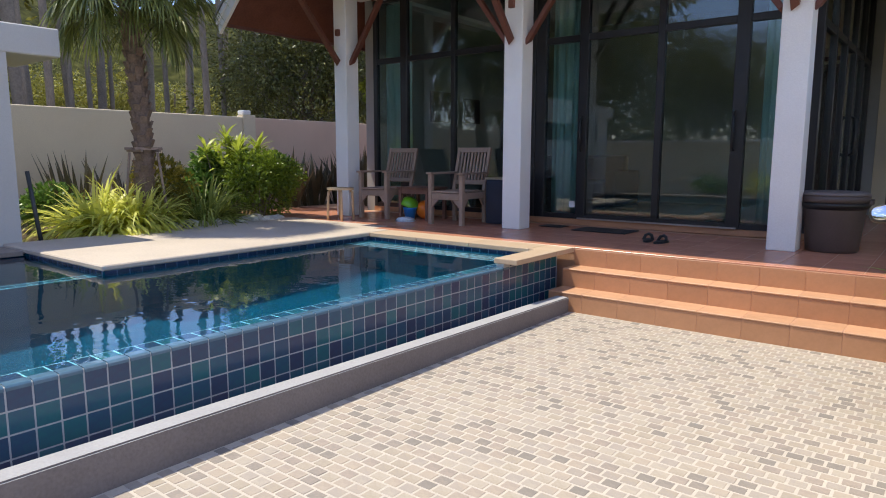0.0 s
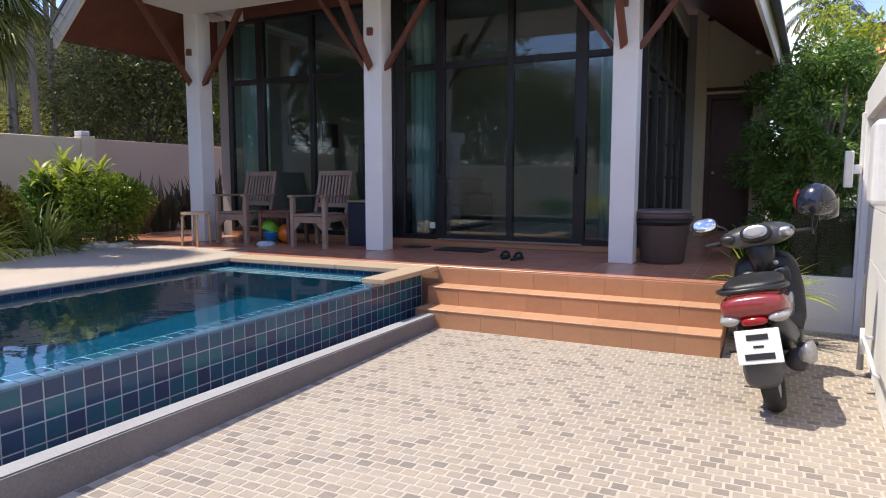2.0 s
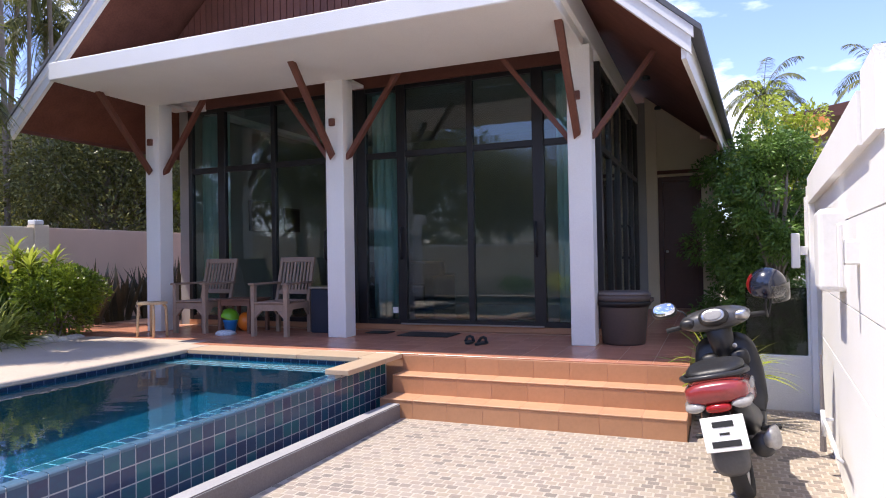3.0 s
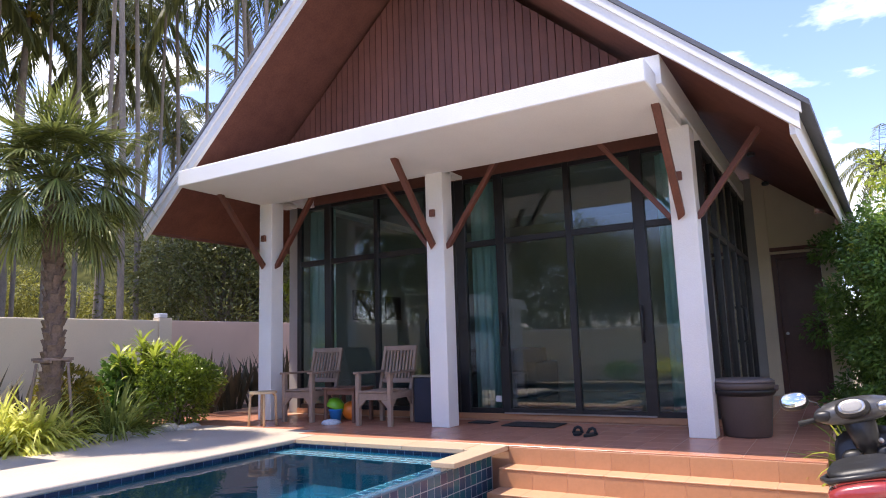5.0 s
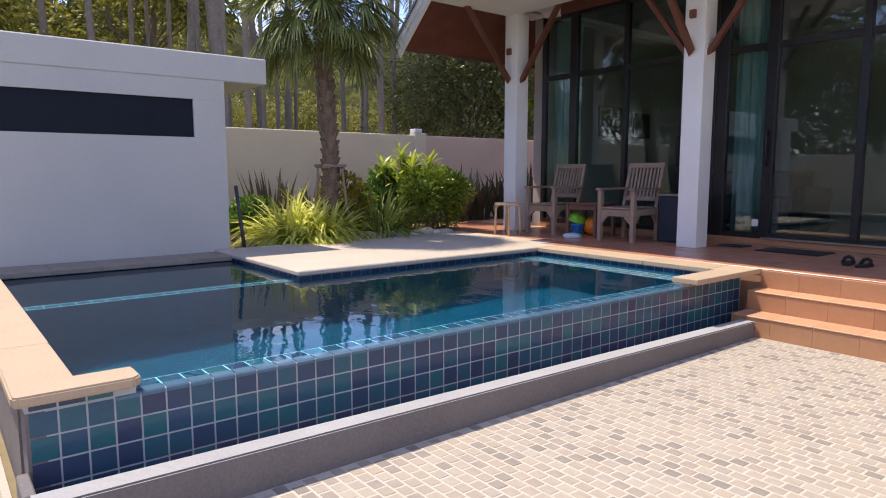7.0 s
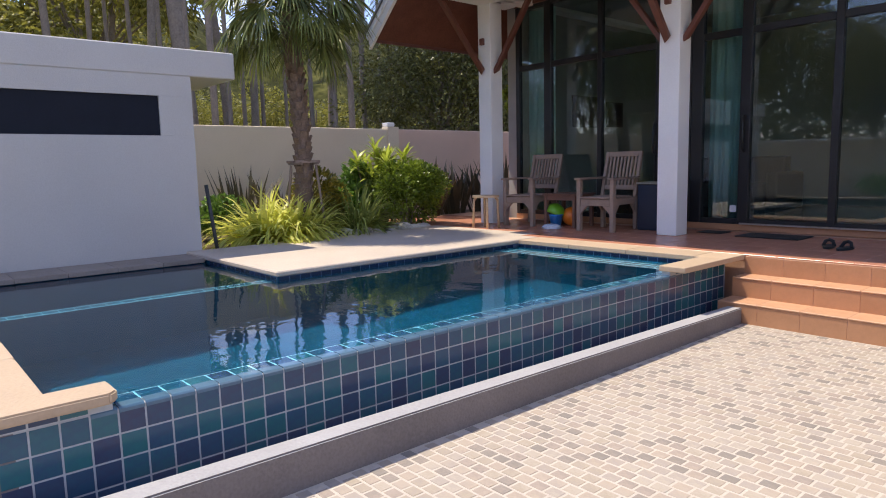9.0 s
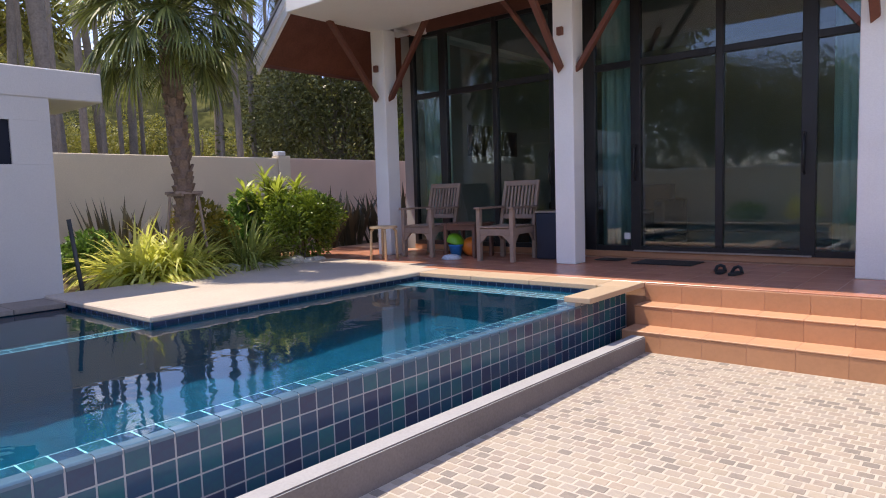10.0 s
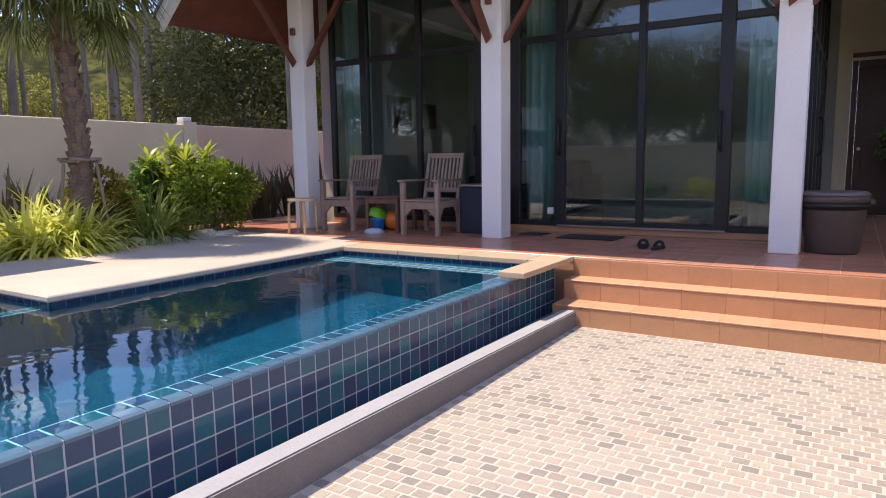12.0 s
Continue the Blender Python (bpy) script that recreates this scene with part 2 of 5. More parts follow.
def thing(name, bm, mats, label="", category="", group="", kind="", smooth=False):
    return tagged(part(name, bm, mats, None, "", smooth), label, category, group, kind)


# ---- heights and lines of the place ----
H = 0.51          # terrace, deck and coping
LIP = 0.43        # overflow edge of the pool
WATER = 0.433
XW = -2.55        # outer face of the overflow wall
COLS = (-6.715, -3.785, -0.815)
CY = 7.07         # front of the columns
GY = 8.05         # glass line

# ---- ground and backdrop ----
gm = bmesh.new()
gx, gy = (-400, -6.5, -2.6, 400), (-400, 0.5, 5.9, 500)
gv = [[gm.verts.new((x, y, -0.03)) for x in gx] for y in gy]
for a in range(3):
    for c in range(3):
        if (a, c) != (1, 1):
            gm.faces.new((gv[a][c], gv[a][c + 1], gv[a + 1][c + 1], gv[a + 1][c]))
thing("ground", gm, material("dry_ground", (0.23, 0.19, 0.11), 0.95, var=0.4, scale=0.35, fine=9, bump=0.6, hue=(0.30, 0.20, 0.13)), "dry sandy ground round the villa", "ground", kind="structure")

# ---- pool ----
pool = empty("swimming_pool", "raised overflow swimming pool clad in blue tiles", "swimming pool")
mosaic = bpy.data.materials.new("submerged_mosaic")
mosaic.use_nodes = True
mn, ml = mosaic.node_tree.nodes, mosaic.node_tree.links
mtc, mbr = mn.new("ShaderNodeTexCoord"), mn.new("ShaderNodeTexBrick")
mbr.offset = 0.0
mbr.inputs["Scale"].default_value = 1.0
mbr.inputs["Brick Width"].default_value, mbr.inputs["Row Height"].default_value = 0.104, 0.104
mbr.inputs["Mortar Size"].default_value = 0.004
mbr.inputs["Color1"].default_value, mbr.inputs["Color2"].default_value = (0.0007, 0.058, 0.105, 1), (0.001, 0.074, 0.130, 1)
mbr.inputs["Mortar"].default_value = (0.006, 0.06, 0.12, 1)
ml.new(mtc.outputs["Object"], mbr.inputs["Vector"])
ml.new(mbr.outputs["Color"], mn["Principled BSDF"].inputs["Base Color"])
mn["Principled BSDF"].inputs["Roughness"].default_value = 0.6
mn["Principled BSDF"].inputs["Specular IOR Level"].default_value = 0.05

wallmo = mosaic.copy()
wallmo.name = "submerged_wall_mosaic"
wn_, wl_ = wallmo.node_tree.nodes, wallmo.node_tree.links
sep, com, adx = wn_.new("ShaderNodeSeparateXYZ"), wn_.new("ShaderNodeCombineXYZ"), wn_.new("ShaderNodeMath")
wtc_ = [q for q in wn_ if q.type == "TEX_COORD"][0]
wbr_ = [q for q in wn_ if q.type == "TEX_BRICK"][0]
wl_.new(wtc_.outputs["Object"], sep.inputs[0])
wl_.new(sep.outputs["X"], adx.inputs[0])
wl_.new(sep.outputs["Y"], adx.inputs[1])
wl_.new(adx.outputs[0], com.inputs["X"])
wl_.new(sep.outputs["Z"], com.inputs["Y"])
wl_.new(com.outputs[0], wbr_.inputs["Vector"])
part("pool_floor", box(-6.60, XW + 0.02, 0.45, 5.9, -1.05, -0.95), mosaic, pool)
part("weir_liner", box(-2.728, -2.721, 0.601, 5.739, -0.95, LIP - 0.006), wallmo, pool)
part("weir_wall", box(-2.72, XW, 0.5, 6.0, -0.95, LIP - 0.004), GROUT_W, pool, "pale grouted wall under the overflow edge")
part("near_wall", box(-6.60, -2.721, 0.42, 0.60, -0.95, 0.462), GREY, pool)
part("far_wall", box(-4.95, -2.721, 5.74, 5.95, -0.95, 0.462), wallmo, pool)
part("left_wall", box(-6.60, -6.46, 0.601, 2.9, -0.95, 0.438), wallmo, pool)
part("deck_wall", box(-4.98, -4.87, 2.75, 5.739, -0.95, 0.462), wallmo, pool)
part("inner_wall", box(-6.459, -4.87, 2.74, 2.85, -0.95, 0.462), wallmo, pool)
part("end_pier", box(-2.625, XW, 5.05, 6.03, LIP - 0.003, 0.462), GROUT_W, pool)
part("end_pier", box(-2.69, XW, 0.43, 0.84, LIP - 0.003, 0.462), GROUT_W, pool)
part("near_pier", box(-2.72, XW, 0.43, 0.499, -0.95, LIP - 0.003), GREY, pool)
part("entry_step", box(-4.869, -2.729, 5.36, 5.739, -0.95, 0.34, 0.006), mosaic, pool, "submerged blue tiled entry step")
part("ledge", box(-5.12, -4.97, 0.601, 2.739, -0.95, 0.28, 0.006), mosaic, pool, "submerged blue tiled ledge")

NOSE = material("pale_nosing_tile", (0.42, 0.70, 0.80), 0.3, var=0.15, bump=0.02)
for dx in (0.0, 0.115):
    part("ledge_nosing", box(-4.990 - dx, -4.978 - dx, 0.605, 2.735, 0.2805, 0.287), NOSE, pool, "pale tile line on the ledge")
for i in range(20):
    part("ledge_nosing", box(-5.092, -4.991, 0.70 + i * .1045, 0.706 + i * .1045, 0.2805, 0.2865), NOSE, pool)
for dy in (0.0, 0.10, 0.20):
    part("step_nosing", box(-4.86, -2.735, 5.37 + dy, 5.385 + dy, 0.3405, 0.347), NOSE, pool, "pale tile line on the entry step")
for i in range(20):
    part("step_nosing", box(-4.80 + i * .1045, -4.79 + i * .1045, 5.383, 5.569, 0.3405, 0.3465), NOSE, pool)
wm = bpy.data.materials.new("pool_water")
wm.use_nodes = True
N, L = wm.node_tree.nodes, wm.node_tree.links
N.remove(N["Principled BSDF"])
wref, wdif, wglo = N.new("ShaderNodeBsdfRefraction"), N.new("ShaderNodeBsdfDiffuse"), N.new("ShaderNodeBsdfGlossy")
wref.inputs["Color"].default_value = (0.50, 0.80, 0.93, 1)
wref.inputs["Roughness"].default_value, wref.inputs["IOR"].default_value = 0.0, 1.33
wdif.inputs["Color"].default_value = (0.001, 0.080, 0.150, 1)
wglo.inputs["Roughness"].default_value = 0.0
wfre, wbody, wall_ = N.new("ShaderNodeFresnel"), N.new("ShaderNodeMixShader"), N.new("ShaderNodeMixShader")
wfre.inputs["IOR"].default_value = 1.33
wbody.inputs["Fac"].default_value = 0.10
L.new(wref.outputs[0], wbody.inputs[1])
L.new(wdif.outputs[0], wbody.inputs[2])
L.new(wfre.outputs[0], wall_.inputs["Fac"])
L.new(wbody.outputs[0], wall_.inputs[1])
L.new(wglo.outputs[0], wall_.inputs[2])
L.new(wall_.outputs[0], N["Material Output"].inputs["Surface"])
tc, n1, bp = N.new("ShaderNodeTexCoord"), N.new("ShaderNodeTexNoise"), N.new("ShaderNodeBump")
mp = N.new("ShaderNodeMapping")
mp.inputs["Scale"].default_value = (1.0, 1.3, 1.0)
n1.inputs["Scale"].default_value, n1.inputs["Detail"].default_value = 3.0, 3
bp.inputs["Strength"].default_value, bp.inputs["Distance"].default_value = 0.11, 0.03
L.new(tc.outputs["Object"], mp.inputs["Vector"])
L.new(mp.outputs["Vector"], n1.inputs["Vector"])
L.new(n1.outputs["Fac"], bp.inputs["Height"])
for q in (wref, wglo, wfre):
    L.new(bp.outputs["Normal"], q.inputs["Normal"])
bm = bmesh.new()
vs = [bm.verts.new((x, y, WATER)) for x, y in ((-2.603, 0.6), (-2.603, 5.74), (-4.87, 5.74), (-4.87, 2.74), (-6.46, 2.74), (-6.46, 0.6))]
bm.faces.new(vs)
water = thing("water", bm, wm, "still clear blue pool water with faint ripples", "water", kind="structure")
water.visible_shadow = False

# coping stones: near end, return, far end, return, left side
def coping(x0, x1, y0, y1, z1=H, mat=COPING):
    return part("coping_stone", box(x0, x1, y0, y1, z1 - .046, z1, 0.006, seg=2), mat, pool)


for i in range(5):
    coping(-6.40 + i * 0.6 + 0.001, -6.40 + (i + 1) * 0.6 - 0.001, 0.385, 0.63)
corner = prism([(-3.399, .385), (-2.525, .385), (-2.505, .405), (-2.505, .825), (-2.54, .86), (-2.70, .86), (-2.70, .63), (-3.399, .63)], "z", .464, H)
bmesh.ops.bevel(corner, geom=corner.edges[:], offset=.008, segments=2, affect="EDGES")
part("coping_stone", corner, COPING, pool, "cream corner coping stone with a return")
for i in range(3):
    coping(-4.82 + i * 0.705 + 0.002, -4.82 + (i + 1) * 0.705 - 0.002, 5.72, 6.075)
coping(-2.703, -2.407, 5.72, 6.075)
coping(-2.64, -2.407, 5.03, 5.716)
# left side: the cabin's shadow is put into a darker stone colour
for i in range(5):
    coping(-6.955, -6.43, 0.635 + i * 0.417 + 0.001, 0.635 + (i + 1) * 0.417 - 0.001, 0.485, COPING_SHADE)

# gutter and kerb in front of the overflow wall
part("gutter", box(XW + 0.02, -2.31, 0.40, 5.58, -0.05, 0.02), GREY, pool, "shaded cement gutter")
kb = bmesh.new()
x0, x1 = -2.315, -2.19
ks = [kb.verts.new(p) for p in ((x0, .40, -.05), (x1, .40, -.05), (x1, 5.575, -.05), (x0, 5.575, -.05), (x0, .40, .197), (x1, .40, .197), (x1, 5.575, .133), (x0, 5.575, .133))]
for f in ((3, 2, 1, 0), (4, 5, 6, 7), (0, 1, 5, 4), (1, 2, 6, 5), (2, 3, 7, 6), (3, 0, 4, 7)):
    kb.faces.new([ks[i] for i in f])
bmesh.ops.bevel(kb, geom=kb.edges[:], offset=0.008, segments=2, affect="EDGES")
kb.normal_update()
# sun on the kerb's top is put into a paler face colour
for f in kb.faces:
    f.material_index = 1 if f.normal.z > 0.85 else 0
part("kerb", kb, [GREY, KERB_SUNLIT], pool, "grey cement kerb, its sunlit top painted paler")
part("kerb_end", box(XW, -2.316, 0.385, 0.43, -0.05, 0.19, 0.006), GREY, pool)

# ---- deck, terrace, steps ----
thing("deck", box(-6.955, -4.84, 2.72, 6.085, 0.464, H, 0.010), DECKM, "sunlit cream stone pool deck", "deck", kind="structure")
part("deck_corner", box(-7.05, -5.12, 6.087, 6.44, 0.2, H - 0.002, 0.006), DECKM, bpy.data.objects["deck"])
terrace = thing("terrace", box(-8.6, 0.265, 6.10, 12.6, 0.0, H - 0.003), GROUT_O, "covered terrace with glossy terracotta tiles", "terrace", kind="structure")
stairs = thing("stairs", box(-2.405, 0.255, 5.5855, 6.099, -0.02, 0.168), GROUT_O, "three sunlit terracotta tiled steps", "stairs", kind="structure")
part("core", box(-2.405, 0.255, 5.8455, 6.099, 0.1685, 0.338), GROUT_O, stairs)
part("core", box(-2.405, 0.255, 6.0755, 6.099, 0.3385, 0.497), GROUT_O, stairs)

# ---- house frame ----
house = empty("house", "white gabled villa with a deep covered terrace", "house")
for cx in COLS:
    c = part("column", box(cx - .11, cx + .14, CY, CY + .24, H, 3.66, 0.008, seg=2), WHITE, house, "white rendered square column")
    part("wall_light", box(cx - .035, cx + .035, CY - .05, CY - .002, 3.08, 3.17, 0.006), WOOD_D, house, "small dark brown wall light on a column")
for cx in COLS[:2]:
    part("ledge", box(cx - .10, cx + .13, CY + .242, 7.62, 3.655, 3.70, 0.004), WHITE, house, "white ledge behind a column head")
# canopy slab
part("canopy", box(-6.79, -0.75, 5.6, 7.14, 3.64, 3.85, 0.01), WHITE, house, "white flat canopy over the terrace")
APEX = (-3.78, 6.95)


def gable(y0, y1, off, thick, name, mat, x_end=4.16, label=""):
    """A roof plane pair: a sloping sheet on each side of the ridge."""
    for s in (-1, 1):
        ax, az = APEX
        k = (az - 3.28) / 4.10
        out = [(ax, az + off), (ax + s * x_end, az + off - k * x_end), (ax + s * x_end, az + off - k * x_end - thick), (ax, az + off - thick)]
        bm = prism(out, "y", y0, y1)
        if s > 0:
            for v in bm.verts:
                if v.co.y > 8 and v.co.x > ax + 1:
                    v.co.x += 0.065 * (v.co.y - 5.95)
        part(name, bm, mat, house, label)


SOFFIT = material("matt_soffit_board", (0.15, 0.062, 0.045), 0.85, var=0.2, scale=5, fine=45, bump=0.1, spec=0.1)
gable(5.97, 14.5, -0.06, 0.05, "soffit", SOFFIT, 4.05, "dark brown boarded soffit")
gable(5.855, 14.5, 0.105, 0.05, "roof", ROOFT, 4.20, "grey tiled roof slope")
gable(5.90, 5.95, 0.02, 0.20, "barge_board", WHITE_B, 4.12, "white barge board")

# beams over the end columns, running back under the soffit
part("side_beam", box(-0.925, -0.70, 6.0, 12.1, 3.74, 4.02, 0.006), WHITE, house, "white side beam")
part("side_beam", box(-6.82, -6.60, 7.21, 12.1, 3.74, 4.02, 0.006), WHITE, house, "white side beam")
# fascia along the eaves
for s in (-1, 1):
    ex = APEX[0] + s * 4.06
    sh = 0.065 * 8.55 if s > 0 else 0.0
    part("eave_fascia", prism([(ex - .02, 5.952), (ex + .02, 5.952), (ex + .02 + sh, 14.5), (ex - .02 + sh, 14.5)], "z", 3.06 if s > 0 else 3.18, 3.36), WHITE_B if s > 0 else WOOD_D, house, "white eaves board" if s > 0 else "dark brown eaves board")
# second, narrower board over the barge board
gable(5.872, 5.899, 0.05, 0.09, "barge_trim", WHITE_B, 4.14, "white trim board on the barge board")
# gable cladding
gw = part("gable_wall", prism([(-6.68, 3.86), (-0.80, 3.86), (-3.78, 6.50)], "y", 7.10, 7.2), WOOD_D, house, "dark brown boarded gable")
nb = 58
for i in range(nb):
    xa = -6.63 + i * 5.78 / nb
    xb = xa + 5.78 / nb - 0.012
    tops = [6.72 - 0.895 * abs(x + 3.78) for x in (xa, xb)]
    if min(tops) > 3.95:
        part("plank", prism([(xa, 3.865), (xb, 3.865), (xb, tops[1]), (xa, tops[0])], "y", 7.085, 7.099), WOOD_D, gw)
part("ridge_beam", box(-3.80, -3.68, 6.0, 7.08, 6.45, 6.62, 0.005), WOOD_D, house)

# slanting braces from the columns
def brace(a, b_, w=0.075, d=0.055):
    a, b_ = Vector(a), Vector(b_)
    ln = (b_ - a).length
    bm = box(-w / 2, w / 2, -d / 2, d / 2, -0.05, ln, 0.004)
    for v in bm.verts:
        if v.co.z < 0 and v.co.x > 0:
            v.co.z += 0.05
    rot = (b_ - a).to_track_quat("Z", "Y").to_matrix().to_4x4()
    bmesh.ops.transform(bm, matrix=Matrix.Translation(a) @ rot, verts=bm.verts[:])
    part("brace", bm, WOOD_B, house, "reddish brown slanting timber brace")


ym = CY + 0.10
for k, cx in enumerate(COLS):
    brace((cx, CY - 0.03, 2.72), (cx, 6.22, 3.66))
    for s in (-1, 1):
        if k == 0 and s == -1:
            continue
        outer = k == 2 and s == 1
        brace((cx + (0.16 if s > 0 else -0.13), ym, 2.72), (cx + s * (0.79 if outer else 0.85), ym, 3.54 if outer else 3.67))
# recessed downlights in the side soffit
for y in (8.6, 10.4):
    part("downlight", lathe([(0.045, 0), (0.05, 0.03), (0.03, 0.05)], 12, m=pose(-0.25, y, 3.60)), BLACK, house, "small black soffit spotlight")

# ---- glazed front ----
CURTAIN = material("teal_curtain", (0.52, 0.76, 0.75), 0.9, var=0.15, scale=6, fine=120, bump=0.15)
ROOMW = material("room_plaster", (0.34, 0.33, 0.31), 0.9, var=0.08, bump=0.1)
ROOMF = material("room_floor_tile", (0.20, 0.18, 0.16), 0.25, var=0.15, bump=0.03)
part("plinth", box(-6.985, -0.72, GY - 0.02, GY + 0.12, H + 0.001, 0.585, 0.004), TERRA, house, "terracotta plinth under the glazing")
part("header", box(-6.985, -0.72, GY - 0.04, GY + 0.10, 3.765, 4.25, 0.004), WOOD_D, house, "dark brown timber header")


def bar(ob, x0, x1, z0, z1, y0=GY - 0.03, y1=GY + 0.05):
    return part("frame_bar", box(x0, x1, y0, y1, z0, z1, 0.004), ALU, ob)


def glazing(name, xs, widths, label):
    """A run of tall framed panes between the given mullion lines, with a transom."""
    ob = empty(name, label, "window", kind="structure")
    for x, w in zip(xs, widths):
        bar(ob, x - w / 2, x + w / 2, 0.587, 3.763)
    for (a, wa), (c, wc) in zip(zip(xs, widths), zip(xs[1:], widths[1:])):
        l, r = a + wa / 2 + 0.001, c - wc / 2 - 0.001
        bar(ob, l, r, 0.587, 0.65, GY - 0.025, GY + 0.045)
        bar(ob, l, r, 2.80, 2.88, GY - 0.025, GY + 0.045)
        bar(ob, l, r, 3.705, 3.762, GY - 0.025, GY + 0.045)
        part("pane", box(l, r, GY + 0.006, GY + 0.012, 0.651, 2.799), GLASS, ob)
        part("pane", box(l, r, GY + 0.006, GY + 0.012, 2.881, 3.704), GLASS, ob)
    return ob


w1 = glazing("window_1", (-6.93, -6.33, -5.39, -4.47), (0.07, 0.13, 0.07, 0.09), "tall dark framed glazing with tinted panes beside the chairs")
w2 = glazing("window_2", (-3.94, -3.34, -2.37, -1.485, -0.77), (0.14, 0.12, 0.08, 0.14, 0.09), "tall dark framed sliding glass doors with tinted panes")
bar(w1, -4.42, -4.02, 0.587, 3.763)
for x in (-3.34, -1.52, -4.50):
    h = tube([(x, GY - 0.035, 1.45), (x, GY - 0.075, 1.48), (x, GY - 0.085, 1.65), (x, GY - 0.075, 1.84), (x, GY - 0.035, 1.87)], 0.014, 8)
    part("door_handle", h, BLACK, w2 if x > -4 else w1, "black bow handle", smooth=True)
part("sill_strip", box(-3.36, -1.44, GY - 0.06, GY - 0.031, 0.587, 0.606, 0.003), STEEL, w2, "bright metal threshold strip")
part("plate", box(-3.50, -3.42, GY - 0.006, GY + 0.005, 0.73, 0.81, 0.002), WHITE_B, w2, "small white plate on the glass")
# side glazing, running back from the corner
w3 = empty("window_3", "dark framed glazed side doors with black bow handles", "window", kind="structure")
SX = -0.77
YS = (8.12, 8.92, 9.72, 10.52, 11.32, 12.12)
for y in YS:
    part("frame_bar", box(SX - .04, SX + .04, y - .045, y + .045, 0.52, 3.738, 0.004), ALU, w3)
for a, c in zip(YS, YS[1:]):
    for z0, z1 in ((0.52, 0.60), (2.70, 2.78), (3.66, 3.737)):
        part("frame_bar", box(SX - .035, SX + .035, a + .046, c - .046, z0, z1, 0.003), ALU, w3)
    part("pane", box(SX, SX + .006, a + .046, c - .046, 0.601, 2.699), GLASS, w3)
    part("pane", box(SX, SX + .006, a + .046, c - .046, 2.781, 3.659), GLASS, w3)
for y in (10.59, 10.45):
    part("door_handle", tube([(SX + .04, y, 1.4), (SX + .09, y, 1.43), (SX + .10, y, 1.65), (SX + .09, y, 1.87), (SX + .04, y, 1.9)], 0.015, 8), BLACK, w3, "black bow handle", smooth=True)

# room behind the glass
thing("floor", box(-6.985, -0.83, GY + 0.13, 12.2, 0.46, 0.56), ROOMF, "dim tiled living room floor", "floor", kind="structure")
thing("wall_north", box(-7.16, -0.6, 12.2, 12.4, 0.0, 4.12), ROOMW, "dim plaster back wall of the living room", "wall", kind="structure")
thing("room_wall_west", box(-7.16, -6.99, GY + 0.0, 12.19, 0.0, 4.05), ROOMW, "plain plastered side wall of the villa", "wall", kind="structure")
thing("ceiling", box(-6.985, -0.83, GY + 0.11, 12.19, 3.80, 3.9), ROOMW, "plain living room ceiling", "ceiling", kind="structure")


def curtain(x0, x1, label):
    n = int((x1 - x0) / 0.012)
    b = bmesh.new()
    rows = []
    for z in (0.60, 1.6, 2.7, 3.72):
        rows.append([b.verts.new((x0 + (x1 - x0) * i / n, GY + 0.20 + 0.035 * math.sin(i * 0.62 + 0.3 * math.sin(z * 2)) + 0.012 * math.sin(i * 1.7), z)) for i in range(n + 1)])
    for r0, r1 in zip(rows, rows[1:]):
        for i in range(n):
            b.faces.new((r0[i], r0[i + 1], r1[i + 1], r1[i]))
    bmesh.ops.solidify(b, geom=b.faces[:], thickness=0.004)
    return thing("curtain", b, CURTAIN, label, "curtain", "curtains behind the glass", smooth=True)


curtain(-6.89, -6.38, "pleated teal curtain drawn to the end of the glazing")
curtain(-3.88, -3.38, "pleated teal curtain gathered beside the sliding doors")
curtain(-1.30, -0.98, "narrow pleated teal curtain gathered at the corner")
sofa = empty("sofa", "dark fabric sofa inside the dim living room", "sofa")
FAB = material("dark_fabric", (0.06, 0.055, 0.055), 0.95, var=0.2, bump=0.2)
part("seat", box(-5.9, -4.2, 10.6, 11.4, 0.62, 0.98, 0.05, seg=2), FAB, sofa)
part("backrest", box(-5.9, -4.2, 11.41, 11.65, 0.62, 1.4, 0.05, seg=2), FAB, sofa)
for x in (-6.1, -4.18):
    part("armrest", box(x, x + .18, 10.6, 11.65, 0.56, 1.15, 0.04, seg=2), FAB, sofa)

FRAMEM = material("black_picture_frame", (0.012, 0.012, 0.013), 0.4, var=0.1, bump=0.02)
for y0, y1, z0, z1 in ((9.45, 10.15, 1.98, 2.52), (10.45, 10.95, 2.0, 2.45)):
    pf = thing("picture_frame", box(-6.988, -6.96, y0, y1, z0, z1, 0.004), FRAMEM, "dark framed picture on the living room wall", "picture", "pictures on the room wall")
    part("picture", box(-6.9595, -6.956, y0 + .04, y1 - .04, z0 + .04, z1 - .04), WINDARK, pf, "dark plain picture")

# back porch wall with a brown door
porch = empty("porch_wall", "white porch wall with a closed brown door", "wall", kind="structure")
part("pier", box(-0.598, -0.41, 12.20, 12.4, H, 4.25, 0.006), CREAM, porch)
part("pier", box(0.30, 0.56, 12.20, 12.4, H, 3.4, 0.006), CREAM, porch)
part("lintel", box(-0.409, 0.299, 12.25, 12.4, 2.811, 4.1), CREAM, porch)
part("rail", box(-0.41, 0.66, 12.155, 12.198, 2.84, 2.90, 0.003), WOOD_D, porch, "dark timber rail over the door")
dr = part("door", box(-0.329, 0.239, 12.30, 12.35, H, 2.71, 0.006), DOORW, porch, "dark brown flush door")
for z0, z1 in ((0.75, 1.50), (1.62, 2.55)):
    part("door_panel", box(-0.24, 0.15, 12.292, 12.299, z0, z1, 0.003), DOORW, dr)
